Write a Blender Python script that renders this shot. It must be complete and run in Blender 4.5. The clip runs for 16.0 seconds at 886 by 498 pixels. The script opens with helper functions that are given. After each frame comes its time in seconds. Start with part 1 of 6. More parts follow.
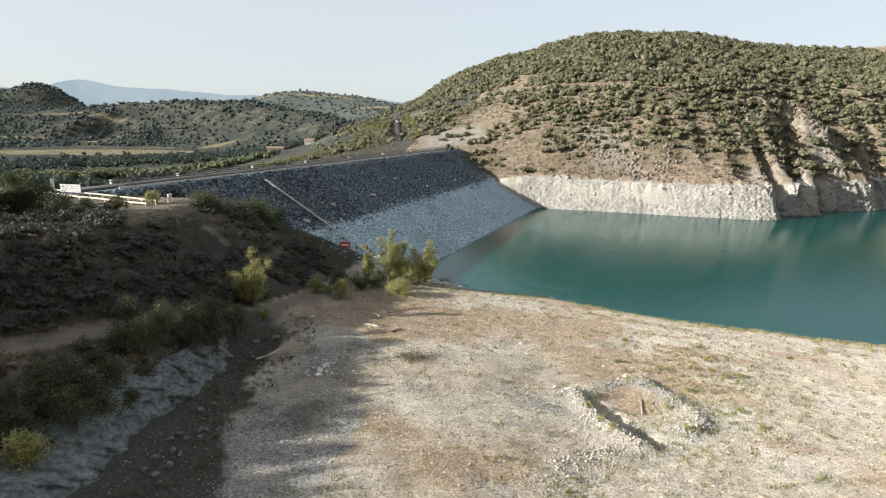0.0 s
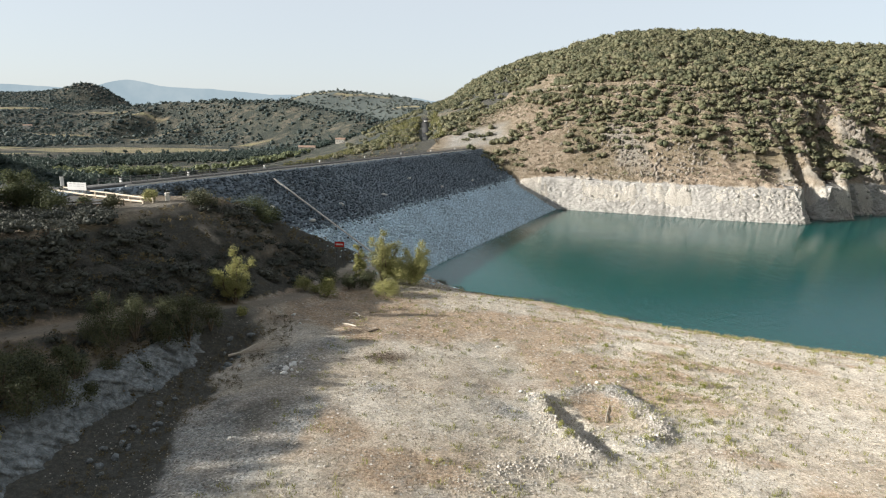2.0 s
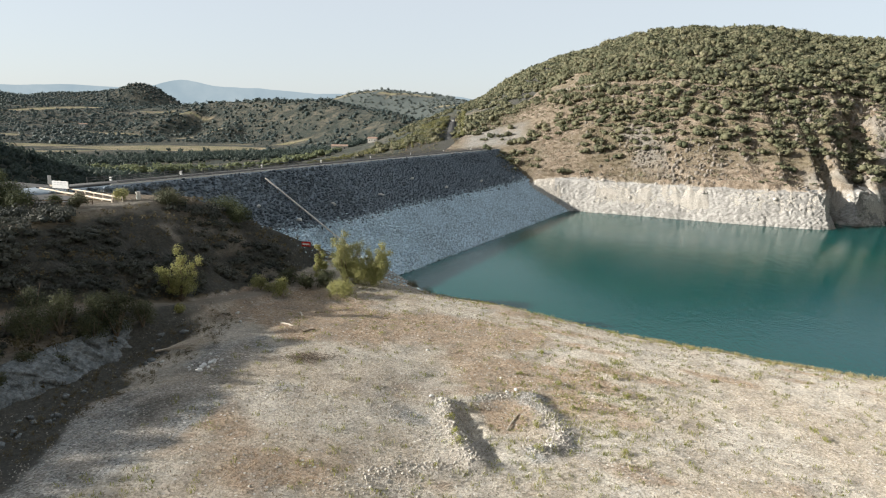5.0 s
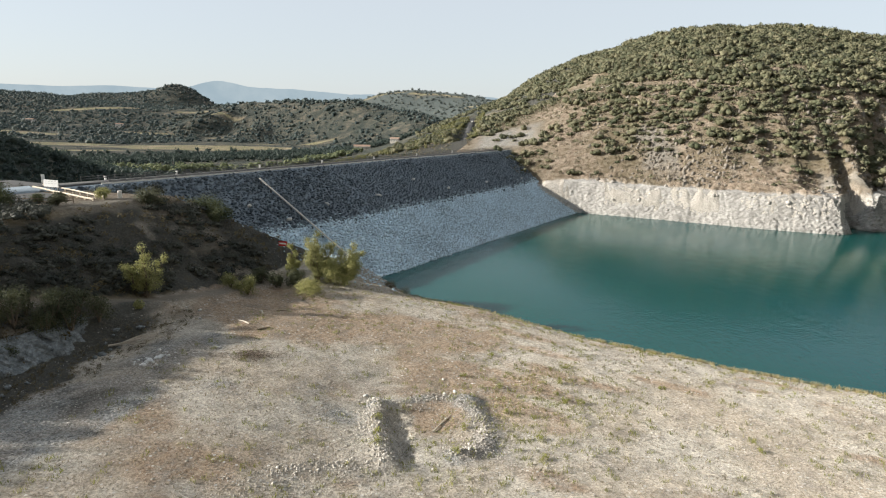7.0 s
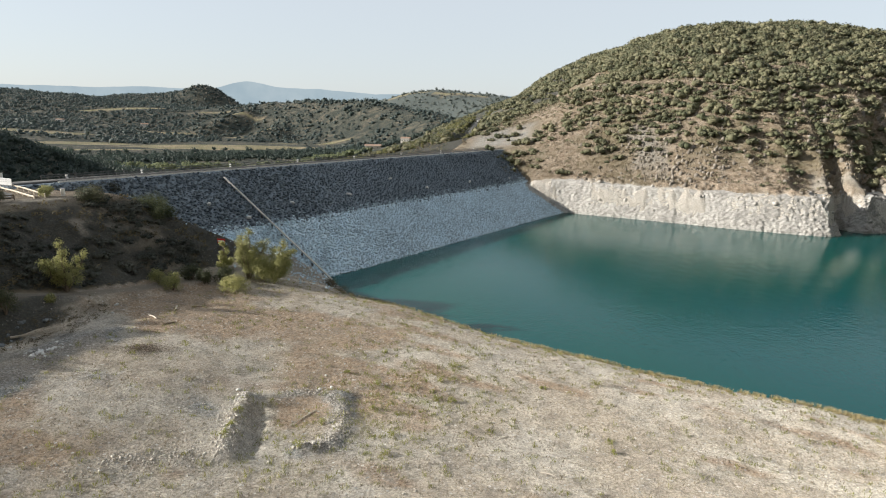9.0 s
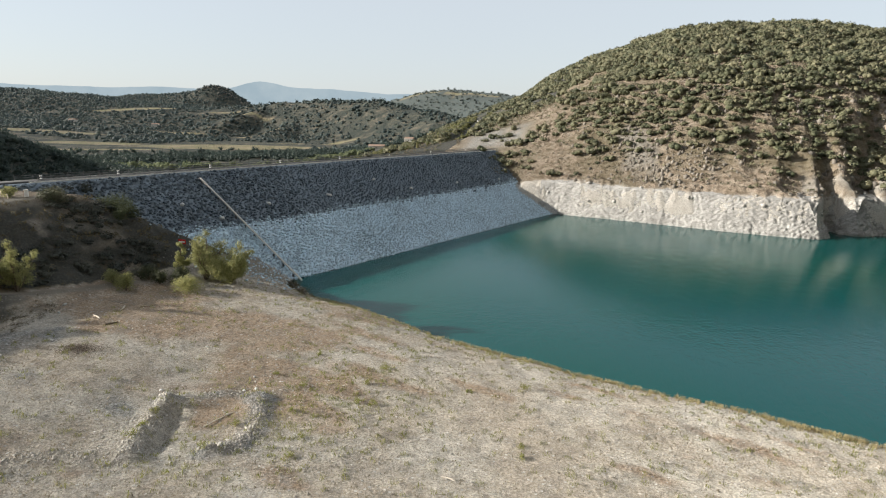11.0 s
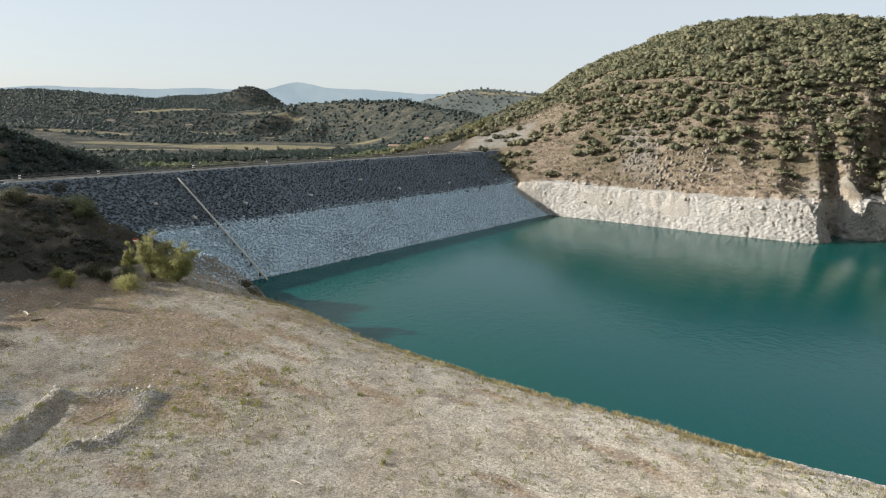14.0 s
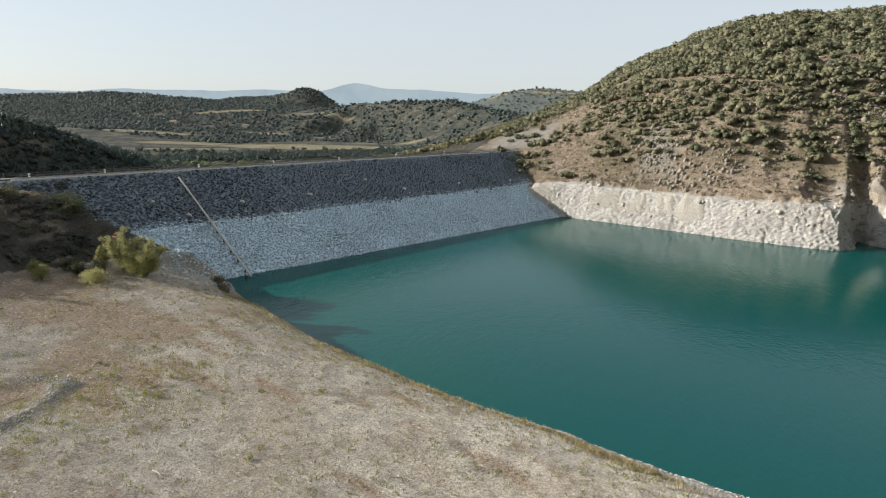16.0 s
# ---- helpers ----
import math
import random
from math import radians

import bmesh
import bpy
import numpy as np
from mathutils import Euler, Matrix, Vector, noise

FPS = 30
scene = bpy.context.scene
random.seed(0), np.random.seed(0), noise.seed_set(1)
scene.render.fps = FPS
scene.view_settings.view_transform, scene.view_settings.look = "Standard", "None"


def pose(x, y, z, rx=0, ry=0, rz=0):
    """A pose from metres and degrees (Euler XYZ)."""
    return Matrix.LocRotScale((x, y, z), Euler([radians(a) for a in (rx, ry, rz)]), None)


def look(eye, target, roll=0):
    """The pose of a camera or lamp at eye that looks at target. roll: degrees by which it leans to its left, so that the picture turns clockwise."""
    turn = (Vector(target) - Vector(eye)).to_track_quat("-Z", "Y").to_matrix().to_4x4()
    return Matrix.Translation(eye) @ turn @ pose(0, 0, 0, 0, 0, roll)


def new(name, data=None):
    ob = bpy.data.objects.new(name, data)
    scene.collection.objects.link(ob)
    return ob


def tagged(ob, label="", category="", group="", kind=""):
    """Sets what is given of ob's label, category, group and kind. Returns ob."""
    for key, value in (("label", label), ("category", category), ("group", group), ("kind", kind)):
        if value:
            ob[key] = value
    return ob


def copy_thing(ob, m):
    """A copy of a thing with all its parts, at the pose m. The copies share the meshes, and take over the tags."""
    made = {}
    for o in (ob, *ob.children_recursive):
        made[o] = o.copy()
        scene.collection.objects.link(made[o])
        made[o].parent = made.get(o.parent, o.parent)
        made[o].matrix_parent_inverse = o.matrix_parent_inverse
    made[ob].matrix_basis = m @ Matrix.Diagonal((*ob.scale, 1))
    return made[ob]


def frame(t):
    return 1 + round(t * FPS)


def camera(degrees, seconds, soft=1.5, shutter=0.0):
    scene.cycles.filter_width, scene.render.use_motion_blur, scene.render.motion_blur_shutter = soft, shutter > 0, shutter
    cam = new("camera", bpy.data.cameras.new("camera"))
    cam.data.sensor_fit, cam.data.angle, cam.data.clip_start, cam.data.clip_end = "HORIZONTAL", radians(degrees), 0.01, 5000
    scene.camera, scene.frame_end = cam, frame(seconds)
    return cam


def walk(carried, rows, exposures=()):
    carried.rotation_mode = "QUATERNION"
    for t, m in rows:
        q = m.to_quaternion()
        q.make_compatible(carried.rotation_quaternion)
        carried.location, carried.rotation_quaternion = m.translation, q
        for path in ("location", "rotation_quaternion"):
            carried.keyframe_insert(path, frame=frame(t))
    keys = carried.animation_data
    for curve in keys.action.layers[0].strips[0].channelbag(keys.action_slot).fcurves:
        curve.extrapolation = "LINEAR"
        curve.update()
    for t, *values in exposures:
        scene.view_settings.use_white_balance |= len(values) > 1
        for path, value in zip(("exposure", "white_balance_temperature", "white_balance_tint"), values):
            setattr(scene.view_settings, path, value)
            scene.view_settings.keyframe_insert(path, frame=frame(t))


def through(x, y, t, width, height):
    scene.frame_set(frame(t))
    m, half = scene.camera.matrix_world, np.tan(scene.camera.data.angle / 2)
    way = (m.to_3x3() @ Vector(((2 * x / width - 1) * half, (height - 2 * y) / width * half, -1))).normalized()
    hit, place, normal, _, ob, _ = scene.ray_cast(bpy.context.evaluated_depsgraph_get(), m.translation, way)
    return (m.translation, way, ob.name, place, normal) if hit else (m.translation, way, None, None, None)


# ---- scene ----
cam = camera(73.7, 16.0, 1.1)
PATH = [
    (0, (-1.115, -1.399, 35.639), (-1.211, 0.555, 35.222), 0.9),
    (0.5, (0.733, -1.248, 35.708), (0.607, 0.703, 35.29), 0.9),
    (1, (2.497, -1.122, 35.793), (2.338, 0.827, 35.375), 0.9),
    (1.5, (4.464, -0.867, 35.94), (4.271, 1.079, 35.52), 1.0),
    (2, (6.293, -0.702, 36.031), (6.078, 1.241, 35.61), 1.0),
    (2.5, (8.323, -0.475, 36.124), (8.086, 1.465, 35.702), 1.0),
    (3, (10.207, -0.198, 36.23), (9.947, 1.74, 35.808), 1.0),
    (3.5, (12.219, 0.078, 36.361), (11.935, 2.012, 35.937), 1.0),
    (3.75, (13.225, 0.216, 36.426), (12.929, 2.148, 36.001), 1.0),
    (3.95, (17.779, 0.971, 36.726), (17.446, 2.897, 36.3), 1.1),
    (4, (17.983, 1.01, 36.733), (17.648, 2.935, 36.307), 1.1),
    (6.5, (28.17, 2.954, 37.072), (27.732, 4.858, 36.644), 1.1),
    (7, (30.313, 3.366, 37.179), (29.852, 5.265, 36.751), 1.1),
    (7.5, (32.363, 3.781, 37.276), (31.883, 5.675, 36.846), 1.0),
    (8, (42.942, 6.134, 37.336), (42.406, 8.012, 36.906), 1.0),
    (8.5, (45.045, 6.792, 37.359), (44.5, 8.668, 36.929), 1.0),
    (9, (47.08, 7.085, 37.534), (46.533, 8.96, 37.103), 1.0),
    (11.5, (57.64, 10.445, 38.105), (57.047, 12.305, 37.673), 1.0),
    (11.7, (58.492, 10.775, 38.128), (57.899, 12.635, 37.696), 1.0),
    (11.95, (63.705, 12.804, 38.44), (63.073, 14.651, 38.007), 0.9),
    (12, (63.918, 12.886, 38.446), (63.285, 14.733, 38.013), 0.9),
    (12.5, (66.047, 13.71, 38.503), (65.4, 15.552, 38.069), 0.9),
    (13, (68.2, 14.688, 38.444), (67.539, 16.526, 38.011), 0.9),
    (13.5, (70.339, 15.408, 38.585), (69.662, 17.239, 38.151), 0.8),
    (14, (72.565, 16.305, 38.587), (71.865, 18.127, 38.152), 0.8),
    (14.5, (74.652, 17.065, 38.679), (73.932, 18.879, 38.244), 0.8),
    (15, (76.991, 17.887, 38.823), (76.249, 19.692, 38.387), 0.8),
    (15.5, (79.023, 18.755, 38.82), (78.26, 20.552, 38.385), 0.8),
    (15.6, (79.429, 18.929, 38.819), (78.662, 20.724, 38.385), 0.8),
    (16, (89.449, 23.888, 39.014), (88.577, 25.634, 38.576), 0.6),
]
walk(cam, [(t, look(eye, target, roll)) for t, eye, target, roll in PATH], [(0, 1.05, 6330, 10), (16, 0.95, 6330, 10)])
# ---- world, sun, exposure ----
SUN_DIR = Vector((-0.89, -0.29, 0.352)).normalized()      # towards the low afternoon sun
world = bpy.data.worlds.new("sky")
scene.world = world
world.use_nodes = True
wn = world.node_tree
sky = wn.nodes.new("ShaderNodeTexSky")
sky.sky_type = "NISHITA"
sky.sun_disc = False
sky.sun_elevation = math.asin(SUN_DIR.z)
sky.sun_rotation = math.atan2(SUN_DIR.x, SUN_DIR.y)
sky.altitude = 200.0
sky.air_density, sky.dust_density, sky.ozone_density = 1.0, 1.6, 3.0
bg = wn.nodes["Background"]
bg.inputs["Strength"].default_value = 0.092
haze = wn.nodes.new("ShaderNodeMix")                       # thin high haze that pales the whole sky
haze.data_type = "RGBA"
haze.inputs[0].default_value = 0.76
haze.inputs[7].default_value = (4.22, 4.36, 4.34, 1)
wn.links.new(sky.outputs["Color"], haze.inputs[6])
wn.links.new(haze.outputs[2], bg.inputs["Color"])

lamp = bpy.data.lights.new("sun", "SUN")
lamp.energy, lamp.angle, lamp.color = 5.0, radians(0.53), (1.0, 0.92, 0.80)
sun = new("sun", lamp)
sun.matrix_world = look(SUN_DIR * 400, (0, 0, 0))

# ---- materials ----
def mat(name, rough=0.8, spec=0.3):
    """A node material; returns it, its tree and its principled shader."""
    m = bpy.data.materials.new(name)
    m.use_nodes = True
    b = m.node_tree.nodes["Principled BSDF"]
    b.inputs["Roughness"].default_value = rough
    b.inputs["Specular IOR Level"].default_value = spec
    return m, m.node_tree, b


def node(nt, kind, **sets):
    n = nt.nodes.new(kind)
    for k, v in sets.items():
        if k in n.inputs:
            n.inputs[k].default_value = v
    return n


def noise_of(nt, scale, detail=4.0, rough=0.55, coord=None):
    n = nt.nodes.new("ShaderNodeTexNoise")
    n.inputs["Scale"].default_value = scale
    n.inputs["Detail"].default_value = detail
    n.inputs["Roughness"].default_value = rough
    if coord is not None:
        nt.links.new(coord, n.inputs["Vector"])
    return n


def ramp(nt, src, stops):
    r = nt.nodes.new("ShaderNodeValToRGB")
    el = r.color_ramp.elements
    while len(el) < len(stops):
        el.new(0.5)
    for e, (p, c) in zip(el, stops):
        e.position = p
        e.color = (*c, 1) if len(c) == 3 else (c[0], c[0], c[0], 1)
    nt.links.new(src, r.inputs["Fac"])
    return r.outputs["Color"]


def mix(nt, fac, a, b, kind="MIX"):
    m = nt.nodes.new("ShaderNodeMix")
    m.data_type, m.blend_type = "RGBA", kind
    for sock, v in ((m.inputs[0], fac), (m.inputs[6], a), (m.inputs[7], b)):
        if isinstance(v, (int, float)):
            sock.default_value = v
        elif isinstance(v, tuple):
            sock.default_value = (*v, 1)
        else:
            nt.links.new(v, sock)
    return m.outputs[2]


def bump(nt, b, src, strength, dist):
    n = nt.nodes.new("ShaderNodeBump")
    n.inputs["Strength"].default_value = strength
    n.inputs["Distance"].default_value = dist
    nt.links.new(src, n.inputs["Height"])
    nt.links.new(n.outputs["Normal"], b.inputs["Normal"])
    return n


def plain(name, c, rough=0.6, metal=0.0, vary=0.25, scale=3.0, relief=0.15, size=0.02):
    """A worn single-colour material: tone shifts at two scales and a fine relief."""
    m, nt, b = mat(name, rough)
    b.inputs["Metallic"].default_value = metal
    pos = nt.nodes.new("ShaderNodeNewGeometry").outputs["Position"]
    n1, n2 = noise_of(nt, scale, 5, 0.6, pos), noise_of(nt, scale * 9, 3, 0.6, pos)
    lo = tuple(v * (1 - vary) for v in c)
    hi = tuple(min(1, v * (1 + vary)) for v in c)
    col = ramp(nt, n1.outputs["Fac"], [(0.3, lo), (0.7, hi)])
    col = mix(nt, 0.35, col, ramp(nt, n2.outputs["Fac"], [(0.35, lo), (0.65, hi)]))
    nt.links.new(col, b.inputs["Base Color"])
    bump(nt, b, n2.outputs["Fac"], relief, size)
    return m


def stone_mat(name, dark, light, scale=1.5, island=True):
    """Broken rock: each stone its own tone, with grain and stains."""
    m, nt, b = mat(name, 0.9, 0.2)
    geo = nt.nodes.new("ShaderNodeNewGeometry")
    pos = geo.outputs["Position"]
    if island:
        src = geo.outputs["Random Per Island"]
    else:
        src = nt.nodes.new("ShaderNodeObjectInfo").outputs["Random"]
    tone = ramp(nt, src, [(0.0, dark), (0.55, tuple((a + c) / 2 for a, c in zip(dark, light))), (1.0, light)])
    n1, n2 = noise_of(nt, scale, 6, 0.65, pos), noise_of(nt, 0.09, 3, 0.5, pos)
    tone = mix(nt, ramp(nt, n1.outputs["Fac"], [(0.35, (0.0,)), (0.7, (0.5,))]), tone, tuple(v * 0.45 for v in dark))
    tone = mix(nt, ramp(nt, n2.outputs["Fac"], [(0.4, (0.0,)), (0.65, (0.35,))]), tone, light)
    nt.links.new(tone, b.inputs["Base Color"])
    bump(nt, b, n1.outputs["Fac"], 0.4, 0.08)
    return m


def leaf_mat(name, tones, through=0.3, plants=0.0):
    """Foliage: leaf by leaf tone, some light let through."""
    m, nt, b = mat(name, 0.65, 0.25)
    geo = nt.nodes.new("ShaderNodeNewGeometry")
    at = nt.nodes.new("ShaderNodeAttribute")
    at.attribute_name = "plant"
    pick = mix(nt, plants, geo.outputs["Random Per Island"], at.outputs["Color"])
    tone = ramp(nt, pick, [(i / (len(tones) - 1), c) for i, c in enumerate(tones)])
    patch = noise_of(nt, 0.22, 3, 0.6, geo.outputs["Position"])
    tone = mix(nt, ramp(nt, patch.outputs["Fac"], [(0.38, (0.0,)), (0.66, (0.55,))]), tone, tones[-1])
    nt.links.new(tone, b.inputs["Base Color"])
    tr = nt.nodes.new("ShaderNodeBsdfTranslucent")
    nt.links.new(tone, tr.inputs["Color"])
    ms = nt.nodes.new("ShaderNodeMixShader")
    ms.inputs[0].default_value = through
    nt.links.new(b.outputs[0], ms.inputs[1])
    nt.links.new(tr.outputs[0], ms.inputs[2])
    nt.links.new(ms.outputs[0], nt.nodes["Material Output"].inputs["Surface"])
    return m


def ground_mat():
    """Soil, gravel, bleached rock, dirt road and fields, by the land-cover attributes cover and cover_b."""
    m, nt, b = mat("ground_soil", 0.95, 0.15)
    b.inputs["Diffuse Roughness"].default_value = 1.0
    pos = nt.nodes.new("ShaderNodeNewGeometry").outputs["Position"]
    a1 = nt.nodes.new("ShaderNodeAttribute"); a1.attribute_name = "cover"
    a2 = nt.nodes.new("ShaderNodeAttribute"); a2.attribute_name = "cover_b"
    s1 = nt.nodes.new("ShaderNodeSeparateColor"); nt.links.new(a1.outputs["Color"], s1.inputs[0])
    s2 = nt.nodes.new("ShaderNodeSeparateColor"); nt.links.new(a2.outputs["Color"], s2.inputs[0])
    big, mid = noise_of(nt, 0.035, 5, 0.6, pos), noise_of(nt, 0.35, 6, 0.65, pos)
    fine, grit = noise_of(nt, 2.6, 6, 0.7, pos), noise_of(nt, 9.0, 4, 0.7, pos)

    def edged(mask):
        """A soft mask broken up by the ground's own grain."""
        u = ramp(nt, mix(nt, 0.45, mid.outputs["Fac"], fine.outputs["Fac"]), [(0.3, (0.0,)), (0.7, (1.0,))])
        a = nt.nodes.new("ShaderNodeMath"); a.operation = "ADD"
        nt.links.new(mask, a.inputs[0]); nt.links.new(u, a.inputs[1])
        return ramp(nt, mix(nt, 1.0, a.outputs[0], (0.5, 0.5, 0.5), "MULTIPLY"), [(0.22, (0.0,)), (0.40, (0.35,)), (0.62, (1.0,))])

    # hillside: tan and reddish soil with dry grass
    soil = ramp(nt, mid.outputs["Fac"], [(0.38, (0.19, 0.15, 0.115)), (0.5, (0.36, 0.29, 0.225)), (0.62, (0.52, 0.44, 0.355))])
    soil = mix(nt, ramp(nt, fine.outputs["Fac"], [(0.45, (0.0,)), (0.62, (0.7,))]), soil, (0.13, 0.105, 0.065))
    soil = mix(nt, ramp(nt, big.outputs["Fac"], [(0.42, (0.0,)), (0.6, (0.6,))]), soil, (0.135, 0.120, 0.068))
    # beach: pale silt, rust patches, grey gravel
    def pebbles(size, lo, hi):
        """Tone of single pebbles of about that size."""
        vo = nt.nodes.new("ShaderNodeTexVoronoi")
        vo.inputs["Scale"].default_value = 1.0 / size
        nt.links.new(pos, vo.inputs["Vector"])
        sp = nt.nodes.new("ShaderNodeSeparateColor")
        nt.links.new(vo.outputs["Color"], sp.inputs[0])
        return vo, sp, ramp(nt, sp.outputs["Red"], [(0.0, lo), (0.45, tuple((p + q) / 2 for p, q in zip(lo, hi))), (1.0, hi)])

    small, small_id, small_tone = pebbles(0.15, (0.60, 0.60, 0.60), (1.20, 1.20, 1.20))
    stone, stone_id, stone_tone = pebbles(0.55, (0.42, 0.415, 0.40), (0.84, 0.82, 0.78))
    silt = ramp(nt, fine.outputs["Fac"], [(0.36, (0.43, 0.395, 0.33)), (0.5, (0.60, 0.555, 0.475)), (0.62, (0.73, 0.69, 0.62))])
    rust = ramp(nt, fine.outputs["Fac"], [(0.38, (0.25, 0.175, 0.115)), (0.5, (0.45, 0.345, 0.25)), (0.62, (0.60, 0.49, 0.38))])
    silt = mix(nt, edged(s2.outputs["Red"]), silt, rust)
    # Gravel grey; the blue-dark shade at the beach foot is put into it.
    grav = ramp(nt, small_id.outputs["Green"], [(0.0, (0.17, 0.178, 0.178)), (0.35, (0.33, 0.342, 0.34)), (1.0, (0.56, 0.565, 0.555))])
    silt = mix(nt, edged(s2.outputs["Green"]), silt, grav)
    wide = noise_of(nt, 0.11, 5, 0.62, pos)
    silt = mix(nt, ramp(nt, wide.outputs["Fac"], [(0.45, (0.0,)), (0.60, (0.40,))]), silt, (0.46, 0.375, 0.285))
    silt = mix(nt, ramp(nt, wide.outputs["Fac"], [(0.36, (0.35,)), (0.46, (0.0,))]), silt, (0.66, 0.63, 0.575))
    clod = noise_of(nt, 1.1, 6, 0.75, pos)
    silt = mix(nt, ramp(nt, clod.outputs["Fac"], [(0.56, (0.0,)), (0.64, (0.55,))]), silt, (0.24, 0.20, 0.15))
    silt = mix(nt, 0.85, silt, small_tone, "MULTIPLY")
    # scattered fist to head sized stones pressed into the silt
    disc = ramp(nt, stone.outputs["Distance"], [(0.20, (1.0,)), (0.27, (0.0,))])
    some = ramp(nt, stone_id.outputs["Green"], [(0.70, (0.0,)), (0.74, (0.9,))])
    silt = mix(nt, mix(nt, 1.0, disc, some, "MULTIPLY"), silt, stone_tone)
    col = mix(nt, s1.outputs["Green"], soil, silt)
    pale = ramp(nt, mid.outputs["Fac"], [(0.25, (0.44, 0.41, 0.365)), (0.5, (0.60, 0.57, 0.525)), (0.75, (0.71, 0.685, 0.64))])
    pale = mix(nt, ramp(nt, fine.outputs["Fac"], [(0.48, (0.0,)), (0.60, (0.55,))]), pale, (0.36, 0.33, 0.29))
    col = mix(nt, s1.outputs["Red"], col, pale)
    dirt = ramp(nt, fine.outputs["Fac"], [(0.3, (0.21, 0.185, 0.155)), (0.7, (0.33, 0.295, 0.25))])
    col = mix(nt, s1.outputs["Blue"], col, dirt)
    farm = ramp(nt, big.outputs["Fac"], [(0.4, (0.40, 0.335, 0.22)), (0.55, (0.27, 0.26, 0.14)), (0.7, (0.36, 0.28, 0.20))])
    col = mix(nt, s2.outputs["Blue"], col, farm)
    rock = ramp(nt, mid.outputs["Fac"], [(0.3, (0.17, 0.158, 0.138)), (0.5, (0.31, 0.288, 0.252)), (0.7, (0.43, 0.40, 0.352))])
    rock = mix(nt, ramp(nt, fine.outputs["Fac"], [(0.5, (0.0,)), (0.7, (0.6,))]), rock, (0.13, 0.115, 0.095))
    col = mix(nt, a2.outputs["Alpha"], col, rock)
    # Muddy ground; the cool shade of bank and channel is mixed into its tone.
    mud_shade = ramp(nt, fine.outputs["Fac"], [(0.3, (0.050, 0.053, 0.049)), (0.55, (0.088, 0.090, 0.082)), (0.75, (0.165, 0.162, 0.146))])
    col = mix(nt, edged(a1.outputs["Alpha"]), col, mud_shade)
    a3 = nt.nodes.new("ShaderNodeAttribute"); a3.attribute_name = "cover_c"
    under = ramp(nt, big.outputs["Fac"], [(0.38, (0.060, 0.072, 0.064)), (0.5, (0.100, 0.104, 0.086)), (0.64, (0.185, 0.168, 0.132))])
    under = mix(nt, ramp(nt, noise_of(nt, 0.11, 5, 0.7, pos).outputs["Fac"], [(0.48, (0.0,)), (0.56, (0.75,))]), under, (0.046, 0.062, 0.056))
    # Red is woodland floor; green mixes distance haze into the far ground's colour.
    woods_haze = nt.nodes.new("ShaderNodeSeparateColor"); nt.links.new(a3.outputs["Color"], woods_haze.inputs[0])
    under = mix(nt, woods_haze.outputs["Green"], under, (0.115, 0.14, 0.136))
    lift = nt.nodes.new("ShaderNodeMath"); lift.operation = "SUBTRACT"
    nt.links.new(woods_haze.outputs["Red"], lift.inputs[0]); nt.links.new(s2.outputs["Blue"], lift.inputs[1])
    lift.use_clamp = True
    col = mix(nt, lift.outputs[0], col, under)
    # Fine dark flecks: stubble and its small shadows, put into the colour.
    mp = nt.nodes.new("ShaderNodeMapping")
    mp.inputs["Scale"].default_value = (0.8, 1.2, 1.0)
    nt.links.new(pos, mp.inputs["Vector"])
    tuft = noise_of(nt, 3.2, 5, 0.75, mp.outputs[0])
    col = mix(nt, ramp(nt, tuft.outputs["Fac"], [(0.56, (0.0,)), (0.64, (0.45,))]), col, (0.20, 0.165, 0.11))
    col = mix(nt, ramp(nt, grit.outputs["Fac"], [(0.56, (0.0,)), (0.68, (0.4,))]), col, (0.16, 0.13, 0.095))
    nt.links.new(col, b.inputs["Base Color"])
    h = mix(nt, 0.5, fine.outputs["Color"], grit.outputs["Color"])
    h = mix(nt, 0.3, h, small_id.outputs["Green"])
    bump(nt, b, h, 1.0, 0.5)
    return m


def water_mat():
    """Turbid green-blue lake water with wind ripples."""
    m, nt, b = mat("lake_water", 0.05, 0.22)
    b.inputs["IOR"].default_value = 1.33
    pos = nt.nodes.new("ShaderNodeNewGeometry").outputs["Position"]
    big = noise_of(nt, 0.012, 3, 0.5, pos)
    col = ramp(nt, big.outputs["Fac"], [(0.35, (0.001, 0.057, 0.063)), (0.65, (0.002, 0.061, 0.051))])
    nt.links.new(col, b.inputs["Base Color"])
    mp = nt.nodes.new("ShaderNodeMapping")
    mp.inputs["Rotation"].default_value = (0, 0, radians(25))
    mp.inputs["Scale"].default_value = (1.0, 0.45, 1.0)
    nt.links.new(pos, mp.inputs["Vector"])
    w1, w2 = noise_of(nt, 0.55, 4, 0.6, mp.outputs[0]), noise_of(nt, 2.2, 3, 0.6, mp.outputs[0])
    hgt = mix(nt, 0.4, w1.outputs["Color"], w2.outputs["Color"])
    bump(nt, b, hgt, 0.38, 0.35)
    return m


GROUND, WATER = ground_mat(), water_mat()
# Riprap: the blue skylight on the shaded face is put into the stone colours.
STONE_DARK = stone_mat("weathered_riprap", (0.040, 0.055, 0.072), (0.235, 0.285, 0.33))
STONE_PALE = stone_mat("bleached_riprap", (0.33, 0.425, 0.49), (0.71, 0.86, 0.96))
PIECE_DARK = stone_mat("weathered_riprap_piece", (0.040, 0.055, 0.072), (0.235, 0.285, 0.33), island=False)
PIECE_PALE = stone_mat("bleached_riprap_piece", (0.33, 0.425, 0.49), (0.71, 0.86, 0.96), island=False)
PEBBLE = stone_mat("beach_stone", (0.30, 0.28, 0.245), (0.64, 0.61, 0.56))
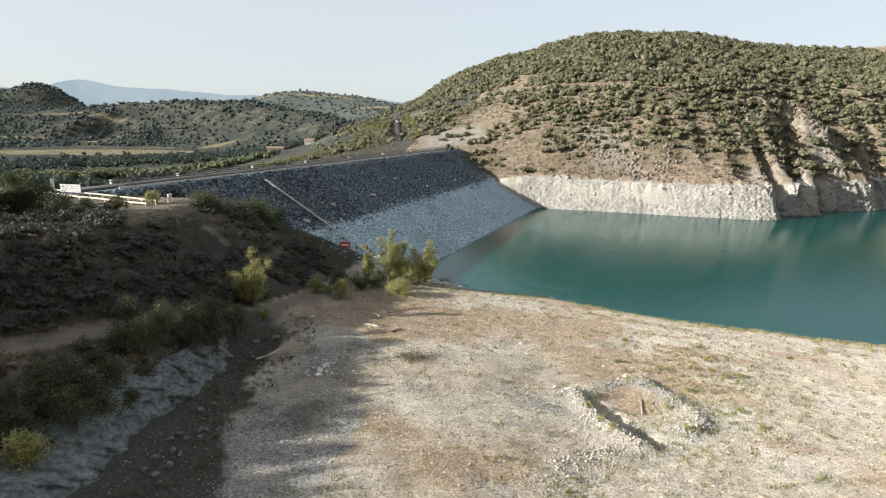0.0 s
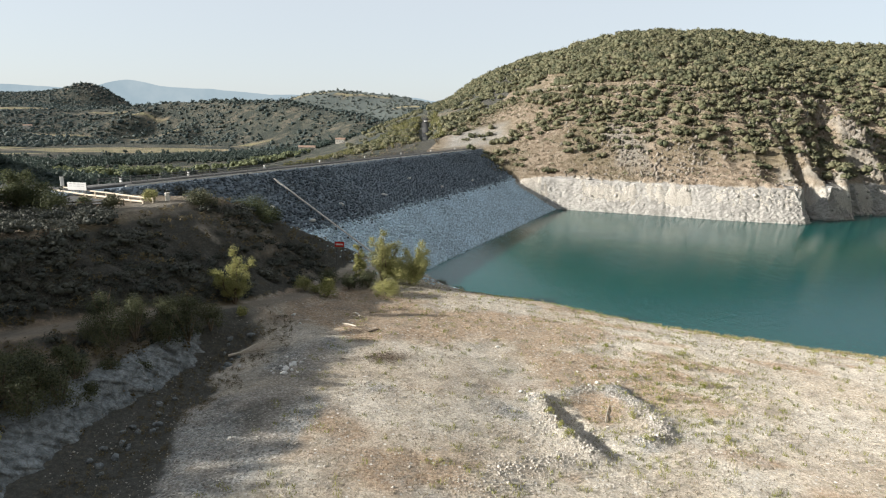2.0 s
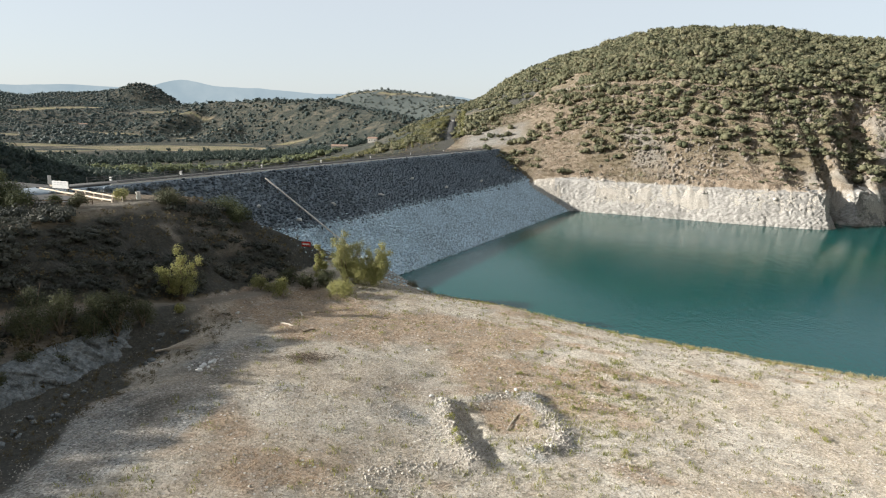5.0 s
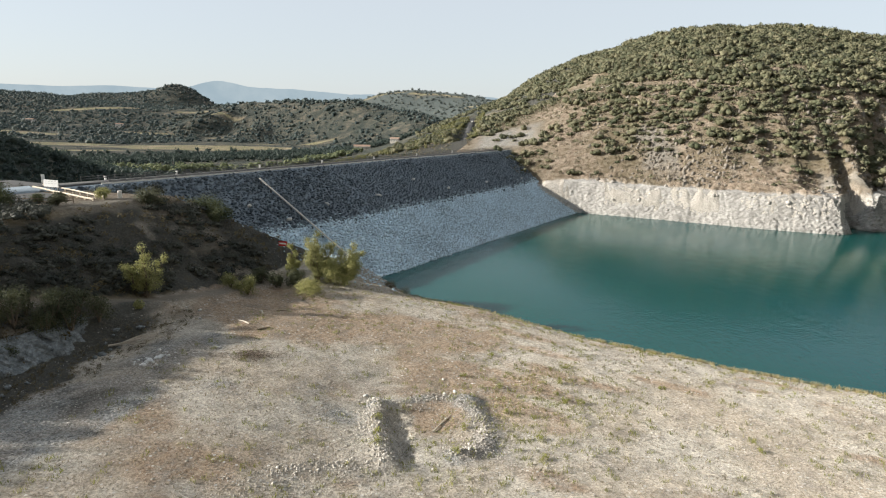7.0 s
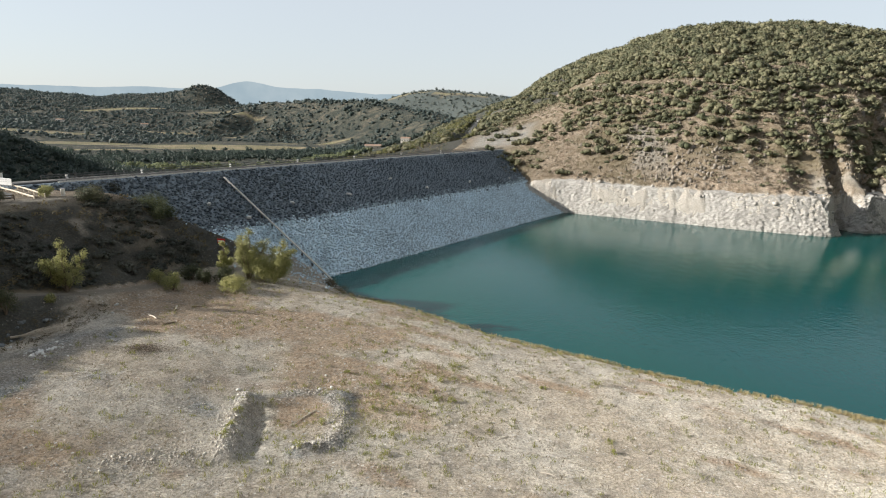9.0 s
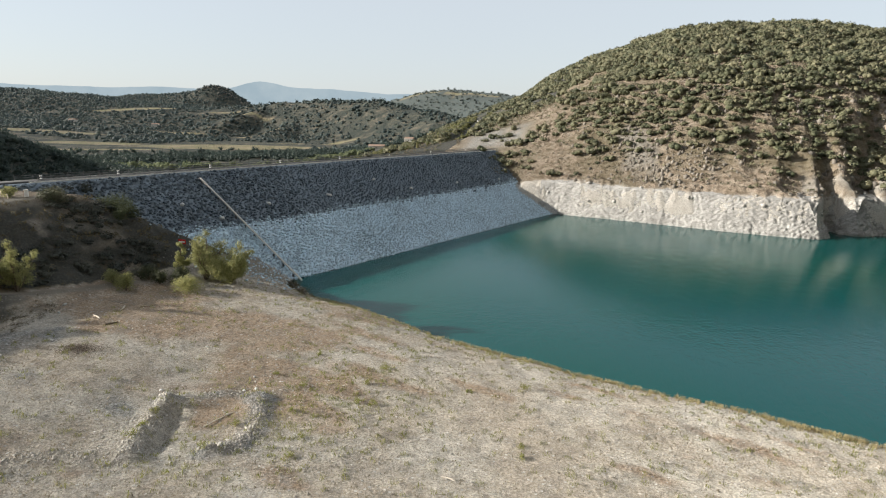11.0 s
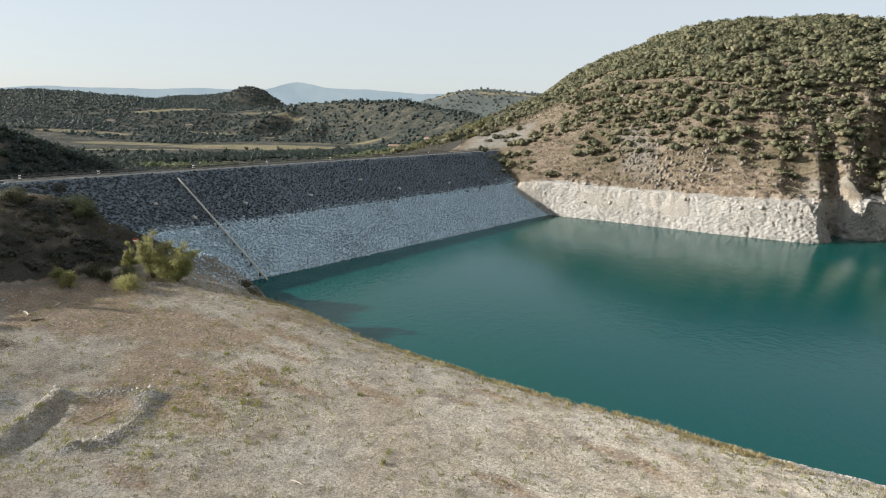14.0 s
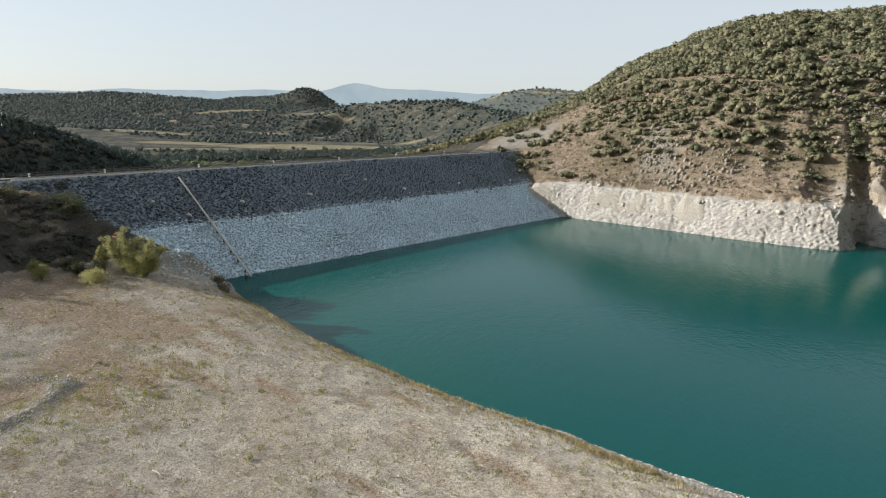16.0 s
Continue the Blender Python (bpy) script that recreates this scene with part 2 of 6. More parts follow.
WHITE_STONE = plain("white_stone", (0.60, 0.60, 0.585), 0.9, 0, 0.15, 3, 0.4, 0.03)


def slab_mat():
    """Fractured grey rock with stained joints; the step's blue-dark shade is put into the colour."""
    m, nt, b = mat("slab_rock", 0.9, 0.2)
    pos = nt.nodes.new("ShaderNodeNewGeometry").outputs["Position"]
    warp = noise_of(nt, 0.7, 4, 0.6, pos)
    add = nt.nodes.new("ShaderNodeVectorMath")
    add.operation = "ADD"
    nt.links.new(pos, add.inputs[0])
    nt.links.new(warp.outputs["Color"], add.inputs[1])
    n1, n2 = noise_of(nt, 1.3, 6, 0.7, pos), noise_of(nt, 6.0, 5, 0.7, pos)
    col = ramp(nt, n1.outputs["Fac"], [(0.32, (0.075, 0.085, 0.090)), (0.48, (0.165, 0.188, 0.20)), (0.64, (0.28, 0.31, 0.325))])
    col = mix(nt, ramp(nt, n2.outputs["Fac"], [(0.50, (0.0,)), (0.64, (0.55,))]), col, (0.125, 0.118, 0.10))
    vo = nt.nodes.new("ShaderNodeTexVoronoi")
    vo.feature = "DISTANCE_TO_EDGE"
    vo.inputs["Scale"].default_value = 0.8
    nt.links.new(add.outputs[0], vo.inputs["Vector"])
    crack = ramp(nt, vo.outputs["Distance"], [(0.0, (0.45,)), (0.06, (0.0,))])
    col = mix(nt, crack, col, (0.05, 0.047, 0.042))
    nt.links.new(col, b.inputs["Base Color"])
    bump(nt, b, mix(nt, 0.4, n1.outputs["Color"], n2.outputs["Color"]), 0.9, 0.5)
    return m


SLAB = slab_mat()
CHALK = stone_mat("chalky_rock", (0.33, 0.31, 0.285), (0.47, 0.45, 0.42), 0.8)
CRAG = stone_mat("crag_rock", (0.13, 0.115, 0.098), (0.29, 0.262, 0.225), 0.6)
LEAF_HILL = leaf_mat("maquis_leaf", [(0.034, 0.045, 0.027), (0.080, 0.093, 0.052), (0.138, 0.143, 0.083), (0.23, 0.212, 0.135)], 0.18, 0.65)
LEAF_OAK = leaf_mat("holm_oak_leaf", [(0.030, 0.042, 0.022), (0.064, 0.078, 0.038), (0.112, 0.126, 0.060)])
LEAF_WILLOW = leaf_mat("willow_leaf", [(0.15, 0.165, 0.068), (0.26, 0.265, 0.112), (0.39, 0.38, 0.185)], 0.45)
LEAF_POPLAR = leaf_mat("poplar_leaf", [(0.16, 0.18, 0.068), (0.28, 0.285, 0.112), (0.42, 0.405, 0.185)], 0.45)
LEAF_DRY = leaf_mat("dry_scrub", [(0.065, 0.055, 0.032), (0.12, 0.10, 0.056), (0.19, 0.16, 0.095)], 0.3, 0.6)
# Valley woods: shade and distance are put into these blue-dark leaf tones.
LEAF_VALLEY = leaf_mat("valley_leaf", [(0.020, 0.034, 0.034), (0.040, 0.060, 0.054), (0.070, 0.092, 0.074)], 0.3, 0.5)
LEAF_KNOLL = leaf_mat("knoll_oak_leaf", [(0.022, 0.030, 0.018), (0.054, 0.064, 0.034), (0.118, 0.126, 0.064)], 0.22)
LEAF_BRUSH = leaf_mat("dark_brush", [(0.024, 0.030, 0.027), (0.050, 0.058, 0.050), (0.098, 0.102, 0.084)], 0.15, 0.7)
# Distant oaks: the blue cast of haze is put into the leaf colour.
LEAF_FAR = leaf_mat("haze_blue_oak_leaf", [(0.020, 0.038, 0.046), (0.042, 0.066, 0.068), (0.096, 0.114, 0.094)], 0.15, 0.6)
LEAF_RIVER = leaf_mat("river_poplar_leaf", [(0.075, 0.10, 0.058), (0.13, 0.155, 0.08), (0.20, 0.22, 0.115)], 0.3, 0.6)
# Far-hill scrub: distance haze is put into these paler grey-green tones.
LEAF_HAZE_PALE = leaf_mat("haze_pale_leaf", [(0.08, 0.10, 0.095), (0.11, 0.13, 0.12), (0.15, 0.165, 0.145)], 0.3, 0.5)
REED = leaf_mat("dry_reed", [(0.20, 0.17, 0.08), (0.34, 0.29, 0.15), (0.48, 0.41, 0.24)])
STUBBLE = leaf_mat("dry_stubble", [(0.13, 0.105, 0.07), (0.24, 0.20, 0.135), (0.36, 0.31, 0.22)], 0.2)
LEAF_HEATH = leaf_mat("dry_heath", [(0.10, 0.085, 0.060), (0.19, 0.16, 0.115), (0.29, 0.25, 0.185)], 0.3, 0.6)
LEAF_BROOM = leaf_mat("broom_leaf", [(0.07, 0.08, 0.035), (0.13, 0.135, 0.055), (0.22, 0.21, 0.095)], 0.35, 0.6)


def chalk_mat():
    """Bleached limestone: slanting joints, ledges and grey stains."""
    m, nt, b = mat("chalk_face", 0.95, 0.15)
    pos = nt.nodes.new("ShaderNodeNewGeometry").outputs["Position"]
    n1, n2, n3 = noise_of(nt, 0.16, 5, 0.65, pos), noise_of(nt, 1.1, 6, 0.7, pos), noise_of(nt, 4.5, 5, 0.7, pos)
    col = ramp(nt, n1.outputs["Fac"], [(0.36, (0.27, 0.265, 0.252)), (0.52, (0.36, 0.352, 0.335)), (0.66, (0.42, 0.412, 0.392))])
    col = mix(nt, ramp(nt, n2.outputs["Fac"], [(0.50, (0.0,)), (0.66, (0.65,))]), col, (0.225, 0.215, 0.20))
    mp = nt.nodes.new("ShaderNodeMapping")
    mp.inputs["Rotation"].default_value = (0, radians(34), 0)
    mp.inputs["Scale"].default_value = (0.28, 0.28, 1.0)
    nt.links.new(pos, mp.inputs["Vector"])
    warp = nt.nodes.new("ShaderNodeVectorMath")
    warp.operation = "ADD"
    nt.links.new(mp.outputs[0], warp.inputs[0])
    nt.links.new(n2.outputs["Color"], warp.inputs[1])
    vo = nt.nodes.new("ShaderNodeTexVoronoi")
    vo.feature = "DISTANCE_TO_EDGE"
    vo.inputs["Scale"].default_value = 0.8
    nt.links.new(warp.outputs[0], vo.inputs["Vector"])
    col = mix(nt, ramp(nt, vo.outputs["Distance"], [(0.0, (0.6,)), (0.07, (0.0,))]), col, (0.16, 0.15, 0.14))
    nt.links.new(col, b.inputs["Base Color"])
    bump(nt, b, mix(nt, 0.4, n2.outputs["Color"], n3.outputs["Color"]), 0.8, 0.6)
    return m


CHALK_FACE = chalk_mat()
WEED = leaf_mat("green_weed", [(0.13, 0.155, 0.035), (0.23, 0.245, 0.065), (0.32, 0.31, 0.11)])
BARK = plain("bark", (0.15, 0.12, 0.09), 0.95, 0, 0.35, 4, 0.5, 0.03)
DRIFT = plain("bleached_driftwood", (0.52, 0.47, 0.40), 0.9, 0, 0.25, 5, 0.4, 0.02)
DARKWOOD = plain("dark_driftwood", (0.13, 0.10, 0.075), 0.95, 0, 0.3, 5, 0.4, 0.02)
ASPHALT = plain("asphalt", (0.065, 0.065, 0.064), 0.9, 0, 0.2, 0.6, 0.2, 0.01)
CONCRETE = plain("pale_concrete", (0.52, 0.50, 0.46), 0.85, 0, 0.18, 0.9, 0.2, 0.01)
GALV = plain("galvanised_steel", (0.55, 0.56, 0.56), 0.5, 0.6, 0.12, 2, 0.05, 0.005)
RAILGREY = plain("grey_painted_rail", (0.10, 0.10, 0.10), 0.6, 0.2, 0.15, 2, 0.05, 0.005)
FENCEWOOD = plain("weathered_timber", (0.16, 0.125, 0.09), 0.9, 0, 0.3, 3, 0.4, 0.01)
PALEWOOD = plain("bleached_timber", (0.55, 0.49, 0.40), 0.9, 0, 0.2, 3, 0.4, 0.01)
WHITE = plain("white_paint", (0.78, 0.78, 0.76), 0.5, 0, 0.06, 2, 0.05, 0.004)
RED = plain("red_paint", (0.50, 0.025, 0.02), 0.5, 0, 0.1, 2, 0.05, 0.004)
BOARD = plain("weathered_board", (0.52, 0.53, 0.53), 0.6, 0, 0.12, 1.2, 0.05, 0.004)
GREYPRINT = plain("faded_print", (0.34, 0.35, 0.36), 0.6, 0, 0.1, 2, 0.05, 0.004)
GLASS_DARK = plain("dark_glazing", (0.02, 0.023, 0.027), 0.1, 0, 0.1, 2, 0.0, 0.001)
TYRE = plain("tyre_rubber", (0.02, 0.02, 0.02), 0.9, 0, 0.1, 8, 0.1, 0.005)
ROOFTILE = plain("clay_roof", (0.27, 0.19, 0.145), 0.9, 0, 0.2, 1.5, 0.3, 0.02)

# ---- shape of the land ----
_table = np.random.RandomState(7).rand(256, 256)


def vnoise(x, y):
    """Smooth value noise in 0..1 on a unit lattice."""
    xi, yi = np.floor(x).astype(int), np.floor(y).astype(int)
    fx, fy = x - xi, y - yi
    fx, fy = fx * fx * (3 - 2 * fx), fy * fy * (3 - 2 * fy)
    a, b_ = _table[xi % 256, yi % 256], _table[(xi + 1) % 256, yi % 256]
    c, d = _table[xi % 256, (yi + 1) % 256], _table[(xi + 1) % 256, (yi + 1) % 256]
    return (a * (1 - fx) + b_ * fx) * (1 - fy) + (c * (1 - fx) + d * fx) * fy


def fbm(x, y, size, octaves=4, gain=0.5):
    """Fractal noise of about -1..1 with the given largest feature size in metres."""
    out, amp, tot, f = 0, 1.0, 0.0, 1.0 / size
    for i in range(octaves):
        out = out + amp * (vnoise(x * f + 17.3 * i, y * f - 9.1 * i) * 2 - 1)
        tot += amp
        amp *= gain
        f *= 2.03
    return out / tot


def ridged(x, y, size, octaves=4):
    return 1 - 2 * np.abs(fbm(x, y, size, octaves))


def step(a, b_, v):
    u = np.clip((v - a) / (b_ - a), 0, 1)
    return u * u * (3 - 2 * u)


def curve(v, at, values, soft):
    """Linear table rounded over a window of the given half-width."""
    return sum(np.interp(v + o * soft, at, values) for o in (-1, -0.6, -0.2, 0.2, 0.6, 1)) / 6


CREST_Z, CREST_W, PALE_Z = 23.0, 8.5, 11.2


def crest_x(y):
    return -66 + 0.29 * (y - 103)


def toe_x(y):
    """Where the dam's upstream face meets the lake."""
    return -20 + 0.345 * (y - 122)


def shore_y(x):
    """The beach's waterline."""
    return np.interp(x, [-60, -18.5, -8, -0.6, 14, 32, 51, 73, 94, 140, 400, 900],
                     [134, 121.5, 114.5, 110, 106, 99.5, 94.6, 91.2, 87.6, 78, 50, 20]) + 0.9 * fbm(x, x * 0 + 3, 9, 3)


HEAD_X = [27, 62, 90, 107, 119, 121.2, 122.5, 125, 128, 130.5, 133.5, 140, 146, 148, 152, 159, 168, 177, 182, 186, 190, 196, 206, 225]
HEAD_Y = [257, 248.5, 241, 238, 237, 240.5, 248, 256, 257, 252.5, 250, 252.5, 255, 262, 267, 269.5, 270, 271.5, 275, 282, 281, 289, 286, 280]


def far_y(x):
    """The waterline under the hill across the lake."""
    return np.interp(x, [-400, 0] + HEAD_X + [300, 420, 700], [262, 258] + HEAD_Y + [292, 270, 150])


def road_x(y):
    return np.interp(y, [0, 30, 40, 47, 54, 60, 64, 72, 80, 90, 110], [-70, -54, -47, -43, -38.3, -34.5, -31, -27.5, -25, -22, -18])


def road_z(y):
    return np.interp(y, [0, 30, 40, 47, 60, 66, 72, 80, 90], [16.5, 15.8, 15.4, 15, 14, 12.8, 11.4, 10.3, 9.6])


def gauss(x, y, cx, cy, sx, sy, turn=0.0, p=2.0):
    ca, sa = math.cos(turn), math.sin(turn)
    u, v = ((x - cx) * ca + (y - cy) * sa) / sx, (-(x - cx) * sa + (y - cy) * ca) / sy
    return np.exp(-np.power(u * u + v * v + 1e-9, p / 2))


def seg(x, y, x0, y0, x1, y1, width, wobble=0.0):
    """A soft ridge of height 1 along a segment."""
    dx, dy = x1 - x0, y1 - y0
    t = np.clip(((x - x0) * dx + (y - y0) * dy) / (dx * dx + dy * dy), 0, 1)
    d = np.hypot(x - x0 - t * dx, y - y0 - t * dy) + wobble
    return np.exp(-(d / width) ** 2)


RING_WEST = ((10.0, 58.2), (10.6, 56.2), (12.0, 53.2), (13.3, 50.8), (14.8, 48.2))
RING_PIT = ((12.4, 56.8), (13.5, 54.4), (14.9, 51.8), (15.7, 50.2))
RING_TRAIL = ((14.6, 48.4), (12.2, 47.2), (10.0, 46.0), (8.0, 44.2), (6.6, 42.2), (4.0, 41.2))
RING_EAST = ((19.4, 62.0), (21.2, 59.0), (22.4, 56.3), (22.3, 53.9), (20.4, 52.0))
RING_NORTH = ((10.2, 58.2), (12.2, 59.6), (14.3, 61.2), (16.2, 62.2), (18.0, 62.4))


def chain(x, y, line, width, wobble=0.0):
    """A soft ridge along a bent line."""
    out = 0
    for (x0, y0), (x1, y1) in zip(line[:-1], line[1:]):
        out = np.maximum(out, seg(x, y, x0, y0, x1, y1, width, wobble))
    return out


def beach_z(x, y):
    d = (shore_y(x) - y) * 0.96
    plane = 8.7 - 0.052 * np.clip(x, -30, 110) + 0.25 * fbm(x, y, 14, 3) + 0.004 * np.clip(60 - y, 0, 200)
    plane = plane - 0.75 * step(78, 64, y) * step(-3, 10, x) - 0.55 * gauss(x, y, 18, 56, 9, 8)
    up = plane * (1 - np.exp(-np.maximum(d, 0) / 6.2))
    # shallow dark channel at the foot of the rock bank
    up = up - 0.6 * np.exp(-((x + 22.5) / 3.6) ** 2) * step(76, 60, y)
    # rubble ring with its pit
    w = 1.35 * fbm(x, y, 2.2, 4, 0.6)
    up = up + 0.50 * chain(x, y, RING_WEST, 0.95, w) - 0.95 * chain(x, y, RING_PIT, 0.60, 0.8 * fbm(x, y, 2.4, 3)) + 0.16 * chain(x, y, RING_TRAIL, 1.2, w)
    up = up + 0.5 * chain(x, y, RING_EAST, 1.1, w) + 0.34 * chain(x, y, RING_NORTH, 1.2, w) - 0.25 * gauss(x, y, 16, 56.5, 2.6, 4, -0.3)
    up = up + 0.17 * fbm(x, y, 2.6, 4, 0.7)
    return np.where(d > 0, up, np.maximum(0.34 * d, -7.0))


def bank_z(x, y):
    """The left bank: rock step, shrub knoll, dirt road, steep slope and the plateau of the car park."""
    xr, zr = road_x(y), road_z(y)
    n = fbm(x, y, 7, 4)
    w = xr - 2.3 - x
    cap = 22.5 - 0.95 * np.maximum(0, y - 97) - 0.15 * np.maximum(0, 70 - y) * 0
    rise = zr + np.maximum(w, 0) * 0.60 + (0.9 * n + 0.8 * ridged(x * 0.35, y, 5, 3) + 0.55 * ridged(x * 0.6, y, 2.4, 3) - 0.6) * step(0, 5, w) * step(0, 4, cap - zr - np.maximum(w, 0) * 0.6)
    # The rise beyond x -57 is unseen, added to throw shade on the beach.
    left = np.minimum(rise, cap + 0.12 * n) + 5.6 * step(-57, -66, x) * step(60, 52, y)
    # knoll between road and beach
    foot = -26.3 + 0.9 * fbm(y, x * 0 + 1.5, 6, 3)
    u = (foot - 1.5 - x) / (1 + 0.9 * step(58, 36, y))
    crag = ridged(x * 0.8, y, 3.0, 4)
    face = np.interp(u, [-2, 0, 1.2, 3.0, 4.2, 9], [-3, 0, 2.6, 4.6, 5.2, 6.6]) + 7.6
    face = face + 0.8 * crag * step(-0.5, 1.0, u) * step(6, 3.5, u)
    knoll = np.minimum(face, zr + 0.25 + 0.35 * n)
    knoll = np.where(y < 66, knoll, knoll - (y - 66) * 0.75)
    right = np.maximum(knoll, zr - 0.55 * np.maximum(x - xr - 2.3, 0) + 0.2 * n)
    return np.where(w > 0, left, np.where(x > xr + 2.3, right, zr))


def dam_z(x, y):
    xc, xw = crest_x(y), toe_x(y)
    face = CREST_Z * (xw - x) / (xw - xc)
    down = CREST_Z - (xc - CREST_W - x) * 0.55
    z = np.where(x > xc, face, np.where(x > xc - CREST_W, CREST_Z, down))
    return z - 0.35 - 200 * step(318, 330, y) - 200 * step(70, 40, y)


def ridge_x(y):
    """Line of the service road that climbs the ridge behind the dam."""
    return -46.6 - 0.148 * (y - 368.7)


def ridge_h(y):
    return 21.3 + 0.129 * (y - 368.7)


def hill_z(x, y):
    s = y - far_y(x)
    even = sum(far_y(x + o) for o in (-36, -24, -12, 0, 12, 24, 36)) / 7
    s = s + np.minimum(far_y(x) - even, 6) * step(9, 30, s) * step(60, 95, x)
    s = s - 0.46 * step(85, 25, x) * np.maximum(s - 150, 0)      # the ridge runs back to the left
    xb = x + 0.28 * np.clip(y - 430, 0, 220) * step(120, 50, x)
    p = np.interp(s, [-30, 0, 2.2, 5, 8, 14, 25, 40, 55, 72, 90, 120, 155, 190, 225, 300, 500, 900],
                  [-8, 0, 4.5, 9.8, 12.8, 16, 25.5, 37.5, 46, 57, 64.5, 75, 87, 97, 103, 100, 60, 10])
    p = np.where(s > 20, curve(s, [0, 14, 25, 40, 55, 72, 90, 120, 155, 190, 225, 300, 500, 900], [8, 16, 25.5, 37.5, 46, 57, 64.5, 75, 87, 97, 103, 100, 60, 10], 9), p)
    side = curve(xb, [-400, -190, -120, -60, -25, -2, 26, 60, 85, 150, 230, 300, 420, 900], [0, 0.02, 0.16, 0.40, 0.54, 0.60, 0.82, 0.94, 1.0, 1.035, 0.985, 1.01, 1.06, 0.9], 14)
    z = p * np.where(s > 12, side, side + (1 - side) * step(20, 0, s) * step(0, 30, x))
    z = z - 4.0 * step(60, 150, s) + fbm(x, y, 34, 4) * 3.2 * step(8, 60, s) * step(-60, 30, x)
    # bleached cliff band and crags above it
    crag = ridged(x, y * 0.7 + x * 0.3, 9, 5)
    z = z + (2.0 * crag - 0.5 + 0.9 * ridged(x, y + x * 0.4, 2.6, 3) + 0.8 * step(112, 120, x) * ridged(x * 1.2, y * 0.6, 4.5, 4)) * step(0.3, 2.5, s) * step(16, 7, s) + 2.0 * np.maximum(crag, -0.2) * step(100, 122, x) * step(8, 14, s) * step(40, 20, s)
    # level bed of the ridge road
    xr = ridge_x(y)
    w = np.exp(-((x - xr) / 8.0) ** 4) * step(325, 345, y) * step(540, 505, y)
    z = z * (1 - w) + ridge_h(y) * w
    # side gully with crag ribs
    u = (x - 120) * 0.92 - (y - 248) * 0.39 + 5.0 * fbm(x, y, 22, 4)
    v = (x - 120) * 0.39 + (y - 248) * 0.92
    up = step(-4, 8, v) * step(95, 60, v)
    z = z + up * (1.2 * np.exp(-((u + 1.5) / 4.0) ** 2) * step(8, 22, v) - 5.0 * step(0, 6, u) * step(17, 8, u) * step(8, 24, v))
    z = z + (2.0 * gauss(x, y, 131, 261, 4.5, 6, 0.2) + 1.5 * gauss(x, y, 146, 267, 5, 5)) * step(0, 6, s) * (0.75 + 0.5 * crag)
    z = z + 8 * gauss(x, y, 163, 294, 6, 13, 0.2) * step(2, 10, s) * (0.8 + 0.4 * crag) - 6 * gauss(x, y, 184, 300, 5, 18, 0.3) * step(4, 14, s)
    z = z + 4 * gauss(x, y, 165, 470, 45, 40)
    z = z - 4.0 * gauss(x, y, 117, 253, 8, 9, 0.0, 3.0) * step(5, 9, s)
    return z


def crest_line(x, y, pts, width, p=2.4):
    """Hill height along a bent crest of (x, y, height), falling off to both sides."""
    out = 0
    for (x0, y0, h0), (x1, y1, h1) in zip(pts[:-1], pts[1:]):
        dx, dy = x1 - x0, y1 - y0
        t = np.clip(((x - x0) * dx + (y - y0) * dy) / (dx * dx + dy * dy), 0, 1)
        d = np.hypot(x - x0 - t * dx, y - y0 - t * dy)
        out = np.maximum(out, (h0 + (h1 - h0) * t) * np.exp(-np.power(d / width, p)))
    return out


MID_HILL = ((-700, 1110, 26), (-600, 1060, 43), (-500, 1015, 59), (-440, 985, 66), (-370, 950, 65), (-300, 905, 61), (-245, 865, 51), (-185, 812, 40), (-120, 770, 12))
MID_SPURS = (((-520, 1000, 44), (-505, 890, 20)), ((-400, 955, 52), (-385, 850, 12)), ((-600, 1050, 34), (-640, 920, 20)))


def valley_z(x, y):
    z = -3.5 + 1.2 * fbm(x, y, 160, 3) + 20 * step(-520, -950, x) * step(430, 680, y)
    z = z + 0.010 * np.maximum(0, y - 900)
    z = z + 13 * gauss(x, y, -640, 1030, 220, 130, 0.2, 3.0) * (1 + 0.12 * fbm(x, y, 90, 4))
    mid = crest_line(x, y, MID_HILL, 78)
    for spur in MID_SPURS:
        mid = np.maximum(mid, crest_line(x, y, spur, 40, 2.0))
    z = z + mid * (1 + 0.10 * fbm(x, y, 90, 4) + 0.12 * (ridged(x * 1.2, y * 0.6, 70, 3) - 0.5) * step(62, 30, mid))
    z = z + 32 * gauss(x, y, -1020, 1130, 330, 200, -0.1, 3.0) * (1 + 0.25 * fbm(x, y, 200, 4))
    z = z + 44 * gauss(x, y, -1500, 1000, 380, 420, 0.2, 2.5) * (1 + 0.15 * fbm(x, y, 240, 4))
    z = z + 32 * seg(x, y, -1780, 880, -1400, 1330, 200) * (1 + 0.2 * fbm(x, y, 200, 3))
    # flat-topped crag and the ridge that leads to it
    z = z + 42 * gauss(x, y, -1036, 1439, 165, 120, 0.0, 1.8) + 11 * step(66, 48, np.hypot(x + 1036, (y - 1439) * 0.8)) * (0.8 + 0.5 * fbm(x, y, 40, 3))
    z = z + 46 * seg(x, y, -1100, 1450, -1420, 1520, 90)
    z = z + 140 * gauss(x, y, -760, 2900, 520, 330, -0.05, 2.4) * (1 + 0.16 * fbm(x, y, 320, 4)) + 70 * gauss(x, y, -300, 2500, 380, 240, 0.0, 2.4) * (1 + 0.2 * fbm(x, y, 260, 4))
    z = z + 46 * gauss(x, y, -266, 150, 92, 120, 0.3, 2.4) * (1 + 0.12 * fbm(x, y, 60, 4))
    return z


